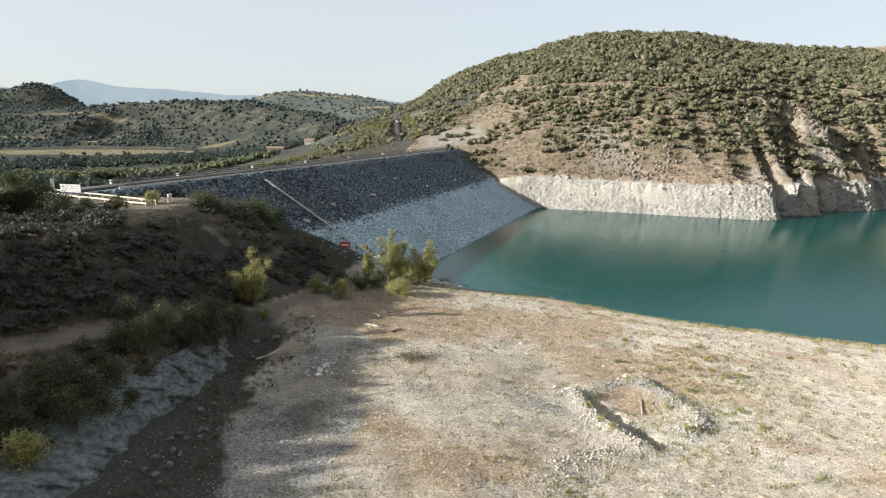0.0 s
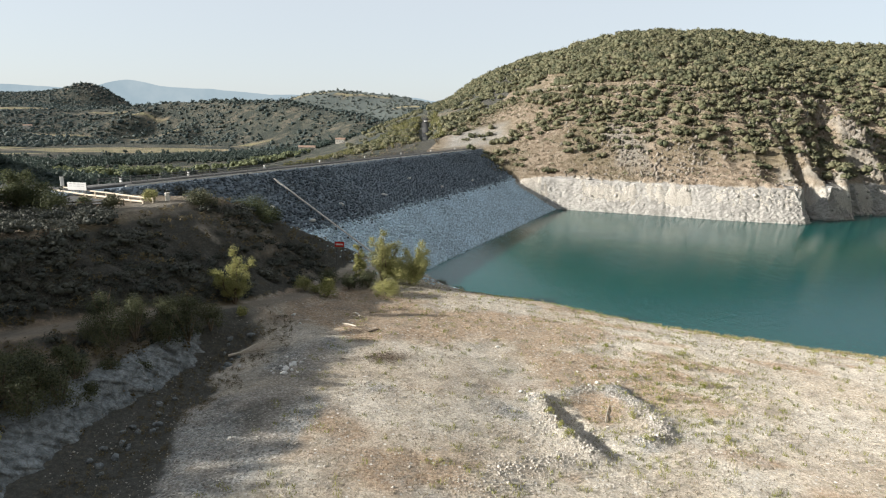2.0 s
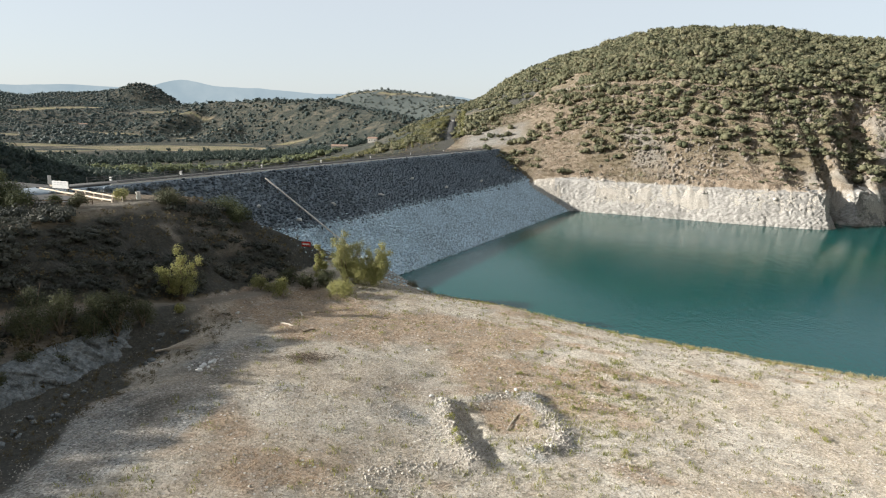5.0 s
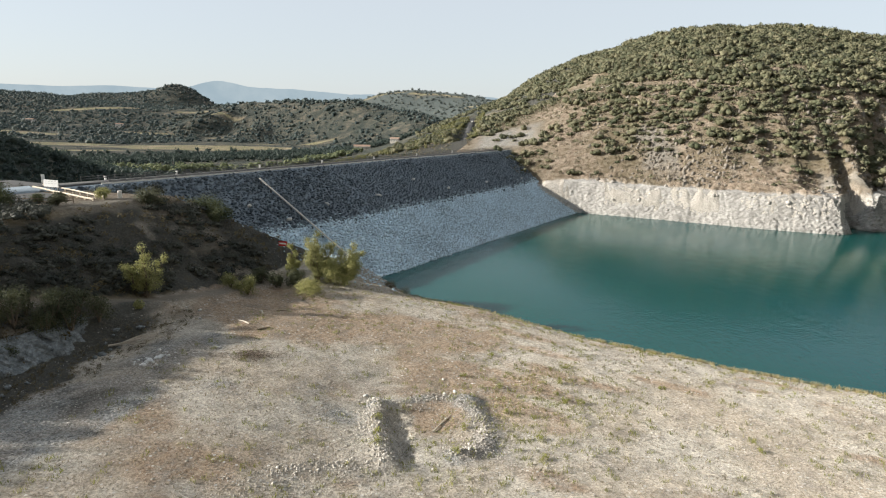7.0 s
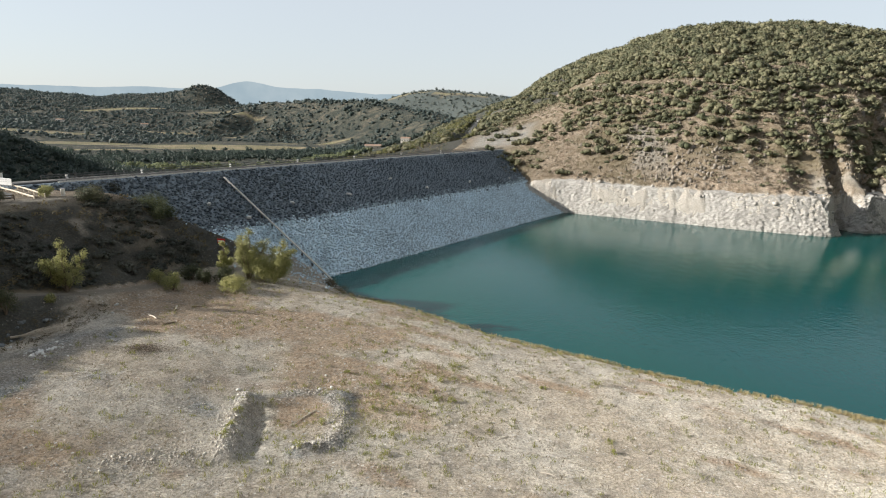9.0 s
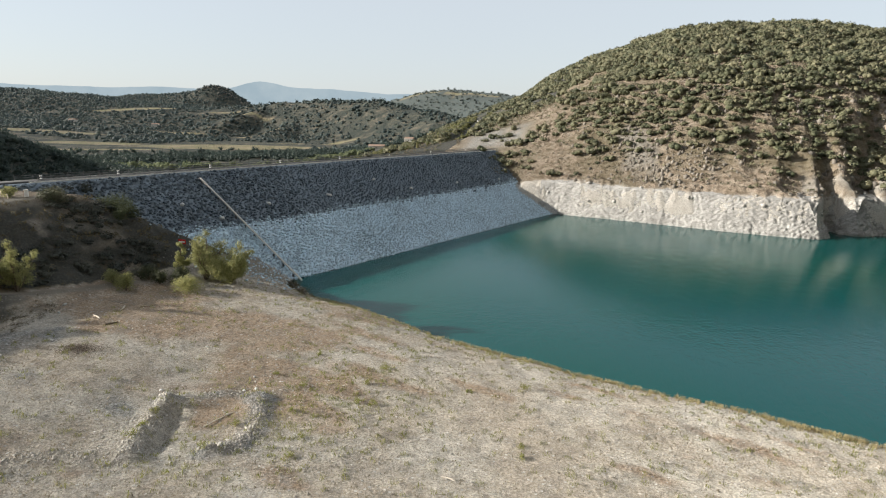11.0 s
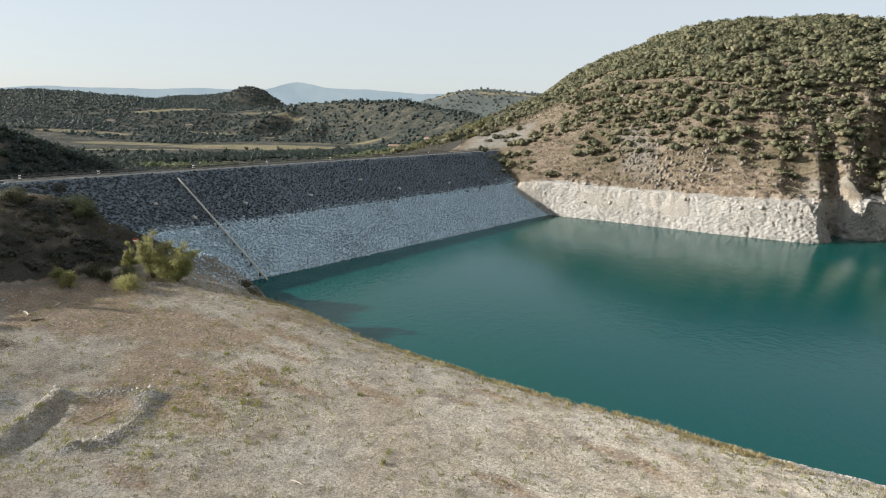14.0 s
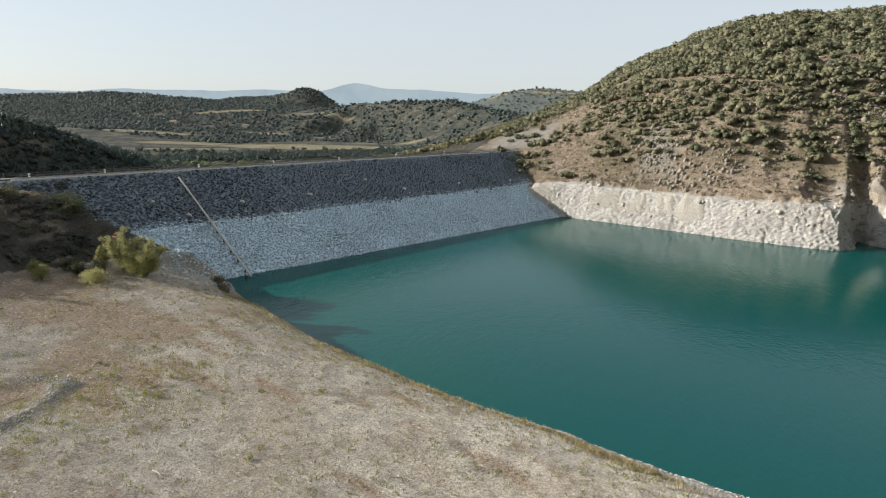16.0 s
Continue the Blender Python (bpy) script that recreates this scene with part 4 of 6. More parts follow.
def hill_scrub():
    x, y = jitter(rng, -140, 290, 250, 660, 3.7)
    s = y - far_y(x)
    ok = (y < 495) | (x < 70)
    x, y, s = x[ok], y[ok], s[ok]
    z = land_z(x, y)
    cov = fbm(x, y, 26, 4)
    dens = 0.62 + 0.30 * step(14, 45, s) + 1.35 * cov + 0.15 * step(60, 110, x) * step(12, 30, s)
    dens = dens - 0.62 * step(66, 20, x + 0.25 * (y - 300)) * step(57, 51, z)
    dens = dens + 0.25 * step(56, 62, z)
    path = (np.abs(z - 56.5 - 0.02 * (x - 40)) < 1.6) & (x < 80) & (x > -10)
    road = np.abs(x - ridge_x(y)) < 3.8
    keep = (rng.rand(len(x)) < dens) & (z > 14.2) & (s > 9) & (s < 262 + 140 * step(70, 20, x)) & ~path & ~road & ~((x < -20) & (y < 325)) & ~((x > 110) & (x < 124) & (y < 252))
    x, y, z = x[keep], y[keep], z[keep]
    big = rng.uniform(1.2, 3.7, len(x)) * (0.95 + 0.2 * step(40, 70, z))
    v, f = scatter_cards(rng, BUSHES, np.stack([x, y, z - 0.15], -1), big, rng.uniform(0, 6.3, len(x)), rng.uniform(0.75, 1.15, len(x)))
    tagged(obj("hillside_scrub", v, f, LEAF_HILL), "dense evergreen scrub covering the sunlit hillside", "scrub", kind="stuff")
    # pale broom beside the ridge road
    y = rng.uniform(325, 500, 1150)
    off = rng.uniform(4.2, 26 + 60 * step(470, 380, y), len(y)) * np.where(rng.rand(len(y)) < 0.8, -1, 1)
    off = np.where(off > 0, 4.0 + (np.minimum(off, 26) - 4.2) * 0.25, off)
    x = ridge_x(y) + off
    v, f = scatter_cards(rng, FAR_BUSHES, np.stack([x, y, land_z(x, y) - 0.15], -1), rng.uniform(0.8, 2.0, len(x)), rng.uniform(0, 6.3, len(x)), rng.uniform(0.8, 1.5, len(x)))
    tagged(obj("ridge_broom", v, f, LEAF_BROOM), "pale green broom and poplar scrub beside the ridge road", "scrub", kind="stuff")
    # low dry shrubs on the bare slope
    x, y = jitter(rng, -80, 200, 240, 380, 2.2)
    s, z = y - far_y(x), land_z(x, y)
    road = np.abs(x - ridge_x(y)) < 4.5
    cut = (x > -32) & (x < 8) & (y > 300) & (y < 332)
    keep = (rng.rand(len(x)) < 0.85 + 0.5 * fbm(x, y, 12, 3)) & (z > 13.6) & (s > 8) & (s < 140) & ~road & ~cut & ~((x < -5) & (y < 308))
    x, y, z = x[keep], y[keep], z[keep]
    v, f = scatter_cards(rng, SPARSE, np.stack([x, y, z - 0.1], -1), rng.uniform(0.4, 1.2, len(x)), rng.uniform(0, 6.3, len(x)))
    cut_ = rng.rand(len(x)) < 0.34
    v2, f2 = scatter_cards(rng, SPARSE, np.stack([x, y, z - 0.1], -1)[cut_] + [1.1, 0.8, 0], rng.uniform(0.6, 1.7, cut_.sum()), rng.uniform(0, 6.3, cut_.sum()))
    tagged(obj("low_hill_scrub", v2, f2, LEAF_HILL), "low olive-green scrub dotted over the slope", "scrub", kind="stuff")
    tagged(obj("dry_hill_shrubs", v, f, LEAF_HEATH), "low dry brownish shrubs on bare reddish slope", "shrubs", kind="stuff")


hill_scrub()


def crags():
    """Broken rock outcrops in the slope and along the top of the bleached band."""
    r = np.random.RandomState(5)
    x, y = jitter(r, 30, 215, 245, 330, 1.0)
    s, z = y - far_y(x), land_z(x, y)
    rib = ridged(x * 1.4 + y * 0.5, y * 0.5, 22, 4)
    spot = gauss(x, y, 58, 278, 12, 22, 0.25) * 0.7 + gauss(x, y, 119, 248, 4, 7, 0.2) * 0.8 + gauss(x, y, 130, 258, 7, 8) * 1.6 + gauss(x, y, 146, 266, 7, 7) * 1.4 + gauss(x, y, 164, 290, 9, 16) * 1.5 + gauss(x, y, 80, 265, 10, 12) * 0.7 + gauss(x, y, 122, 300, 10, 6) * 0.8
    keep = (r.rand(len(x)) < (0.04 + 0.32 * spot * step(0.1, 0.6, rib))) & (s > 7.0) & (z > 11.5)
    x, y, z = x[keep], y[keep], z[keep]
    size = r.uniform(0.6, 1.7, len(x)) ** 1.3 * (1 + 0.35 * step(112, 118, x))
    v, f = scatter_cards(r, ROCKS, np.stack([x, y, z - size * 0.12], -1), size, r.uniform(0, 6.3, len(x)), r.uniform(1.4, 3.0, len(x)))
    tagged(obj("hillside_crags", v, f, CRAG), "grey-tan broken rock outcrops among the scrub", "rocks", kind="stuff")
    # fallen blocks in the bleached cliff band
    x, y = jitter(r, 30, 215, 234, 300, 1.3)
    s, z = y - far_y(x), land_z(x, y)
    keep = (r.rand(len(x)) < 0.10 + 0.12 * step(90, 118, x)) & (s > -0.6) & (z < 13.5)
    x, y, z = x[keep], y[keep], z[keep]
    size = r.uniform(0.4, 1.9, len(x))
    v, f = scatter_cards(r, ROCKS, np.stack([x, y, z - size * 0.1], -1), size, r.uniform(0, 6.3, len(x)), r.uniform(0.8, 1.6, len(x)))
    tagged(obj("bleached_blocks", v, f, CHALK), "chalky blocks on the bleached drawdown cliff", "rocks", kind="stuff")


crags()


def drawdown_cliff():
    """The bleached cliff band above the waterline: jointed chalky rock with buttresses."""
    xs_ = np.arange(20, 330, 0.3)
    c = np.stack([xs_, curve(xs_, [20] + HEAD_X + [300, 340], [257.3] + HEAD_Y + [292, 288], 0.5)], -1)
    arc = np.concatenate([[0], np.cumsum(np.linalg.norm(np.diff(c, axis=0), axis=1))])
    a_ = np.arange(0, arc[-1], 0.33)
    px, py = np.interp(a_, arc, c[:, 0]), np.interp(a_, arc, c[:, 1])
    tx, ty = np.gradient(px), np.gradient(py)
    ln = np.hypot(tx, ty)
    nx, ny = ty / ln, -tx / ln
    H = np.linspace(-1.2, 13.6, 50)
    A, Z = np.meshgrid(a_, H, indexing="ij")
    X0, NX, NY = px[:, None], nx[:, None], ny[:, None]
    top = 1 + 0.10 * fbm(A, A * 0, 14, 3)
    Z = Z * np.where(Z > 0, top, 1)
    rough = 0.55 + 0.35 * step(80, 104, X0) + 0.55 * step(108, 122, X0)
    a = A * 0.75 + Z * 0.66 + 1.2 * fbm(A, Z, 6, 3)
    b_ = -A * 0.6 + Z * 0.8 + 1.0 * fbm(A + 60, Z, 6, 3)
    ka, kb = 0.85, 1.25
    ia, ib = np.floor(a / ka).astype(int), np.floor(b_ / kb).astype(int)
    h1, h2 = _table[ia % 256, ib % 256], _table[(ia + 91) % 256, (ib + 37) % 256]
    fa, fb = a / ka - np.floor(a / ka), b_ / kb - np.floor(b_ / kb)
    out = rough * (0.45 * (h1 - 0.5) + 0.55 * (h2 - 0.5) * fa + 0.3 * (fb - 0.5)) + 0.22 * ridged(A, Z * 1.4, 2.2, 3)
    out = out + np.maximum(rough - 0.6, 0.1) * 1.7 * ridged(A, Z * 0.15, 13, 3) + 0.5 * fbm(A, Z * 0.3, 9, 4, 0.6)
    inset = 0.52 * np.maximum(Z, 0) - 0.7
    inset = inset + 3.0 * step(12.2, 13.6, Z)
    X, Y = X0 + NX * (out - inset), py[:, None] + NY * (out - inset)
    me = mesh_of("drawdown_cliff", np.stack([X, Y, Z], -1).reshape(-1, 3), grid_faces(len(a_), len(H)), CHALK_FACE, False)
    tagged(new("drawdown_cliff", me), "bleached chalky cliff band above the waterline", "cliff", kind="structure")


drawdown_cliff()


def far_woods():
    """Riverside trees below the dam, woods in the valley and on the hills beyond."""
    r = np.random.RandomState(21)
    tall = [lump_bush(r, 7, 70, 0.24, (0.75, 0.75, 1.5), 0.3, 0.5) for _ in range(6)]
    low = [lump_bush(r, 1, 7, 0.75, (0.9, 0.9, 0.8), 0.7, 0.95) for _ in range(8)]

    def stand(line, n, wide):
        t = r.uniform(0, len(line) - 1, n)
        p = np.array(line, float)
        k = np.minimum(t.astype(int), len(line) - 2)
        q = p[k] + (p[k + 1] - p[k]) * (t - k)[:, None]
        return q[:, 0] + r.normal(0, wide, n), q[:, 1] + r.normal(0, wide, n)

    x, y = stand([(-290, 335), (-225, 322), (-214, 358), (-212, 418), (-204, 480), (-180, 520)], 190, 6)
    v, f = scatter_cards(r, tall, np.stack([x, y, land_z(x, y) - 0.3], -1), r.uniform(2.6, 5.0, len(x)), r.uniform(0, 6.3, len(x)), r.uniform(0.8, 1.2, len(x)))
    tagged(obj("riverside_trees", v, f, LEAF_RIVER), "pale green riverside poplars and willows below the dam", "trees", kind="stuff")
    x, y = stand([(-470, 330), (-385, 405), (-340, 465), (-300, 525), (-255, 580), (-190, 640)], 1500, 22)
    x2, y2 = jitter(r, -360, -140, 60, 300, 4.6)
    h2 = gauss(x2, y2, -262, 150, 105, 130, 0.3, 2.4)
    k2 = (h2 > 0.12) & (x2 < crest_x(y2) - CREST_W - 60)
    x3, y3 = jitter(r, -620, -120, 300, 660, 15)
    k3 = (fbm(x3, y3, 70, 3) > 0.12) & (fields(x3, y3) < 0.3) & (x3 < crest_x(y3) - CREST_W - 60)
    x, y = np.concatenate([x, x2[k2], x3[k3]]), np.concatenate([y, y2[k2], y3[k3]])
    hillside = gauss(x, y, -262, 150, 105, 130, 0.3, 2.4)
    v, f = scatter_cards(r, FAR_BUSHES, np.stack([x, y, land_z(x, y) - 0.3], -1), r.uniform(2.4, 4.6, len(x)) * (1 - 0.35 * hillside), r.uniform(0, 6.3, len(x)), r.uniform(0.8, 1.4, len(x)))
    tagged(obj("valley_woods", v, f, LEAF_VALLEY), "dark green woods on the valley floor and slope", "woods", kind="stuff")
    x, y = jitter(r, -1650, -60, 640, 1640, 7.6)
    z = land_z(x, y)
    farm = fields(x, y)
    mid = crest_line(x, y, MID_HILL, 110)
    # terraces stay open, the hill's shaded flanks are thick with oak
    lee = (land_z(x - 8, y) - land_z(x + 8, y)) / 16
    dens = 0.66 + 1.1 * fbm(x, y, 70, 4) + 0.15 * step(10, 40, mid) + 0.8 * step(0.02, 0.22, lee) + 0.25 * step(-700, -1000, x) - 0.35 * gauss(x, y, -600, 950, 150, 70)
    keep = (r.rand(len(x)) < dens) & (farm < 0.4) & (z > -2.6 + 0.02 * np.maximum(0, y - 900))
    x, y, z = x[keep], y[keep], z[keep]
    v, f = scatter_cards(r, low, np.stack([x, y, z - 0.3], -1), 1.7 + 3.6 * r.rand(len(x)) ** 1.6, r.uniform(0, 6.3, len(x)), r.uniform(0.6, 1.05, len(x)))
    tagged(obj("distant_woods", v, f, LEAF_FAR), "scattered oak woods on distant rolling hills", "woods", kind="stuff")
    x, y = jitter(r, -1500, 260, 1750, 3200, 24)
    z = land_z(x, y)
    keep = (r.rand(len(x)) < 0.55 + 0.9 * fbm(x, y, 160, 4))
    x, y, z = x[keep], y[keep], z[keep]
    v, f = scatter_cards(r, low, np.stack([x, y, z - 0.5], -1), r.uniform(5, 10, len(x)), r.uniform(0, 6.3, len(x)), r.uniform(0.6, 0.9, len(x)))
    tagged(obj("far_hill_woods", v, f, LEAF_HAZE_PALE), "wooded patches on far hazy hills", "woods", kind="stuff")
    # broken limestone crag that crowns the far hill
    x, y = r.uniform(-1100, -975, 46), r.uniform(1395, 1440, 46)
    size = r.uniform(3, 8, len(x))
    v, f = scatter_cards(r, ROCKS, np.stack([x, y, land_z(x, y) + 0.5], -1), size, r.uniform(0, 6.3, len(x)), r.uniform(0.8, 1.7, len(x)))
    tagged(obj("summit_crag", v, f, CRAG), "broken pale crag crowning a distant hill", "rocks", kind="stuff")


far_woods()


# ---- trees and bushes of the near bank ----
def tree(at, height, width, leaf_m, label, n=1500, leaf=0.26, stems=1, lean=0.0, category="tree", name="tree", seed=0, group="", low=0.25):
    """A trunk (or several stems) with limbs and a crown of leaves gathered on the limbs' ends."""
    r = np.random.RandomState(seed + 31)
    x, y = at
    root = thing(name, (x, y, ground_at(x, y) - 0.05), label, category, group)
    wood, tips = [], []
    for s in range(stems):
        a = r.uniform(0, 6.3)
        h = height * (1.0 if s == 0 else r.uniform(0.55, 0.9))
        out = (0.1 * width if s == 0 else width * r.uniform(0.22, 0.46))
        top = Vector((math.cos(a) * out + lean * h, math.sin(a) * out, h * 0.93))
        foot = Vector((math.cos(a) * 0.15 * (s > 0), math.sin(a) * 0.15 * (s > 0), 0))
        pts = [foot.lerp(top, t) + Vector((r.normal(0, 0.03 * h), r.normal(0, 0.03 * h), 0)) * (t > 0) for t in (0, 0.25, 0.5, 0.75, 1.0)]
        rad = 0.020 * h
        wood.append(tube_data(pts, [rad * 1.35, rad, rad * 0.75, rad * 0.45, rad * 0.15]))
        tips.append((pts[4], 0.09 * width, 1.0))
        for k in range(11):
            t = low + (0.97 - low) * (k + r.rand()) / 11
            p = pts[0].lerp(pts[4], t)
            b_ = r.uniform(0, 6.3)
            reach = width * 0.5 * (1.0 - 0.62 * t) * r.uniform(0.6, 1.1) / (1 + 0.35 * (stems - 1))
            e = p + Vector((math.cos(b_) * reach, math.sin(b_) * reach, reach * r.uniform(0.25, 0.85)))
            mid = p.lerp(e, 0.5) + Vector((0, 0, 0.06 * reach))
            wood.append(tube_data([p, mid, e], [rad * 0.4, rad * 0.28, rad * 0.08], 4))
            tips.append((e, reach * 0.42 + 0.055 * width, 0.8))
            tips.append((mid, reach * 0.30 + 0.035 * width, 0.5))
    obj("trunk", *joined(wood), BARK, root, True)
    c = np.array([t[0][:] for t in tips])
    rr = np.array([t[1] for t in tips])
    n = int(n * 5.2)
    k = r.choice(len(tips), n, p=rr ** 2 / np.sum(rr ** 2))
    u = r.normal(0, 1, (n, 3))
    u /= np.linalg.norm(u, axis=1, keepdims=True)
    p = c[k] + u * (rr[k] * r.uniform(0.35, 1.05, n))[:, None] * np.array([1, 1, 1.05])
    p[:, 2] = np.maximum(p[:, 2], 0.15)
    u[:, 2] += 0.3
    obj("crown", *leaf_quads(r, p, u, leaf * 0.72, 0.55), leaf_m, root)
    return root


def shrub(at, radius, height, leaf_m, label, n=700, leaf=0.24, seed=0, name="shrub", group=""):
    r = np.random.RandomState(seed + 77)
    x, y = at
    root = thing(name, (x, y, ground_at(x, y) - 0.08), label, "shrub", group)
    for k in range(6):
        a = k * 1.05 + r.rand()
        e = Vector((math.cos(a) * radius * 0.55, math.sin(a) * radius * 0.55, height * r.uniform(0.5, 0.75)))
        obj("stem", *tube_data([(0, 0, 0), e * 0.5 + Vector((0, 0, 0.1)), e], [0.05 * height / 2, 0.03 * height / 2, 0.012], 4), BARK, root, True)
    obj("foliage", *crown(r, int(n * 3.6), leaf * 0.82, 21, (radius, radius, height * 0.66), 0.0, 0.6, 0.5), leaf_m, root)
    return root


YG = "yellow-green young poplar with uneven crown"
tree((-30.0, 72.3), 8.4, 7.0, LEAF_POPLAR, YG + " beside the dirt road", 2000, 0.27, 6, seed=1, low=0.18)
tree((-14.5, 95.0), 9.2, 8.2, LEAF_WILLOW, "tall yellow-green willow clump at the lake corner", 3000, 0.28, 7, seed=2, low=0.15)
tree((-10.0, 96.0), 7.8, 8.4, LEAF_POPLAR, "broad leaning willow beside the riprap", 2800, 0.28, 6, 0.12, seed=3, low=0.12)
tree((-18.2, 93.5), 6.6, 3.6, LEAF_POPLAR, "slim yellow-green poplar in the willow clump", 1200, 0.28, 2, seed=4, low=0.2)
shrub((-12.4, 95.8), 3.4, 5.2, LEAF_POPLAR, "dense bright willow shrub filling the clump", 2200, 0.28, 16)
shrub((-12.4, 87.6), 2.3, 3.3, LEAF_POPLAR, "bright green willow shrub at the beach edge", 1000, 0.26, 5)
shrub((-20.6, 83.2), 1.7, 3.2, LEAF_POPLAR, "bright yellow-green shrub on the dry beach", 800, 0.24, 6)
shrub((-24.6, 84.6), 1.6, 2.9, LEAF_WILLOW, "dull green willow shrub near the slope foot", 700, 0.24, 7)
shrub((-22.6, 83.6), 0.8, 1.7, LEAF_WILLOW, "small willow shrub on the beach", 300, 0.2, 8)
# Shade on these three willows is put into the leaf: darker oak tones.
shrub((-18.6, 88.4), 1.6, 3.4, LEAF_KNOLL, "shaded willow shrub behind the beach", 700, 0.25, 9)
shrub((-22.0, 89.5), 2.0, 3.0, LEAF_KNOLL, "shaded willow shrub at the slope foot", 800, 0.25, 10)
shrub((-16.0, 90.5), 1.8, 3.8, LEAF_KNOLL, "dark willow shrub in the clump", 800, 0.25, 11)
shrub((-26.3, 66.5), 0.8, 1.6, LEAF_POPLAR, "small yellow-green sapling at the road's edge", 260, 0.22, 12)
shrub((-3.0, 107.5), 2.2, 1.3, LEAF_DRY, "low brown shrub on the rocky corner", 500, 0.22, 13)
shrub((-6.5, 110.0), 1.8, 1.2, LEAF_DRY, "low brown shrub on the rocky corner", 420, 0.22, 14)
shrub((0.3, 105.6), 1.2, 0.9, LEAF_DRY, "low brown shrub on the rocky corner", 300, 0.2, 15)
OAK = "olive-green holm oak shrub on the rock bank"
for i, (x, y, r_, h) in enumerate([(-35.6, 54.2, 2.0, 3.4), (-31.8, 53.6, 2.1, 3.3), (-29.6, 55.4, 2.0, 3.0), (-28.6, 58.0, 2.2, 3.2), (-27.6, 61.2, 1.9, 2.6), (-33.2, 56.4, 1.6, 2.4),
                                   (-31.4, 58.8, 1.7, 2.4), (-32.8, 41.6, 2.0, 2.7), (-31.6, 38.8, 2.2, 3.0), (-35.2, 43.4, 1.7, 2.2), (-33.8, 36.4, 1.8, 2.4), (-30.4, 44.2, 1.3, 1.7),
                                   (-32.6, 51.2, 2.3, 3.0), (-30.2, 57.2, 2.4, 3.3), (-34.6, 51.6, 1.9, 2.4), (-29.6, 60.2, 2.2, 3.0), (-34.2, 39.6, 2.4, 3.0), (-31.0, 41.8, 2.2, 2.8), (-36.6, 38.0, 2.0, 2.6), (-32.2, 45.2, 1.7, 2.2),
                                   (-31.2, 48.2, 1.4, 1.5), (-35.5, 48.2, 1.3, 1.4), (-29.4, 50.6, 1.2, 1.3), (-37.8, 40.0, 1.6, 1.9), (-34.0, 31.5, 1.9, 2.4), (-38.6, 45.0, 1.2, 1.3)]):
    shrub((x, y), r_ * 0.9, h * (1.7 if h > 2.1 else 1.0), LEAF_KNOLL, OAK, int(380 * r_), 0.2, 20 + i, group="shrubs on the rock bank")
shrub((-31.6, 34.2), 1.6, 3.0, LEAF_POPLAR, "bright green fig shrub on the rock bank", 800, 0.26, 50)
shrub((-40.4, 101.0), 3.6, 3.6, LEAF_OAK, "wide dark bush on the ridge end", 1500, 0.28, 51)
shrub((-44.3, 91.9), 2.8, 2.8, LEAF_HILL, "sunlit olive-green bush on the ridge", 1300, 0.28, 52)
shrub((-36.5, 99.5), 2.6, 2.8, LEAF_OAK, "dark bush on the descending ridge", 1000, 0.28, 53)
shrub((-52.2, 80.2), 1.5, 2.3, LEAF_HILL, "rounded olive-green bush beside the timber fence", 900, 0.24, 54)
shrub((-57.5, 81.5), 1.3, 1.8, LEAF_OAK, "small dark bush beside the timber fence", 600, 0.24, 55)
shrub((-51.4, 88.6), 1.4, 2.3, LEAF_WILLOW, "pale green bush at the end of the barrier", 700, 0.24, 56)
tree((-62.0, 74.5), 6.0, 9.5, LEAF_OAK, "broad dark holm oak at the car park corner", 3200, 0.32, 4, seed=57, low=0.1)
tree((-72.0, 75.0), 5.4, 8.5, LEAF_OAK, "broad dark holm oak beside the car park", 2800, 0.32, 4, seed=60, low=0.1)
tree((-66.5, 71.0), 5.4, 8.0, LEAF_OAK, "dark holm oak at the car park corner", 2400, 0.32, 3, seed=58, low=0.1)
# Oaks mostly out of view, added and sized so their shadows reach the beach.
for i, (x, y, top, w_) in enumerate([(-60.5, 66.0, 26.4, 4.2), (-60.6, 53.4, 28.8, 4.8), (-61.0, 50.6, 29.4, 5.0), (-63.0, 48.6, 30.0, 5.0), (-61.2, 40.4, 29.2, 4.4), (-61.6, 37.6, 29.8, 5.0), (-63.4, 34.6, 29.8, 5.0),
                                     (-62.2, 25.4, 30.2, 6.0), (-63.2, 22.0, 30.8, 6.2), (-65.0, 31.4, 29.8, 4.8), (-63.0, 18.2, 30.6, 6.2), (-62.6, 14.4, 30.6, 6.2), (-63.2, 10.4, 30.8, 6.2), (-62.4, 6.2, 30.6, 6.0), (-64.8, 28.4, 29.8, 5.0), (-62.8, 43.4, 28.8, 4.4),
                                     (-68.5, 46.0, 31.2, 5.4), (-69.0, 40.5, 31.4, 5.4), (-69.0, 35.0, 31.6, 5.6), (-68.0, 29.5, 31.8, 5.6), (-68.0, 24.0, 32.0, 6.0), (-68.0, 18.0, 32.0, 6.0), (-68.0, 12.0, 32.0, 6.0)]):
    tree((x, y), top - ground_at(x, y), w_, LEAF_OAK, "dark holm oak on the plateau edge, added to shade the beach", 760, 0.40, 3, seed=200 + i, low=0.1, group="oaks on the plateau edge")
shrub((-57.0, 74.5), 3.0, 3.6, LEAF_OAK, "dark holm oak shrub below the car park", 1200, 0.28, 59)


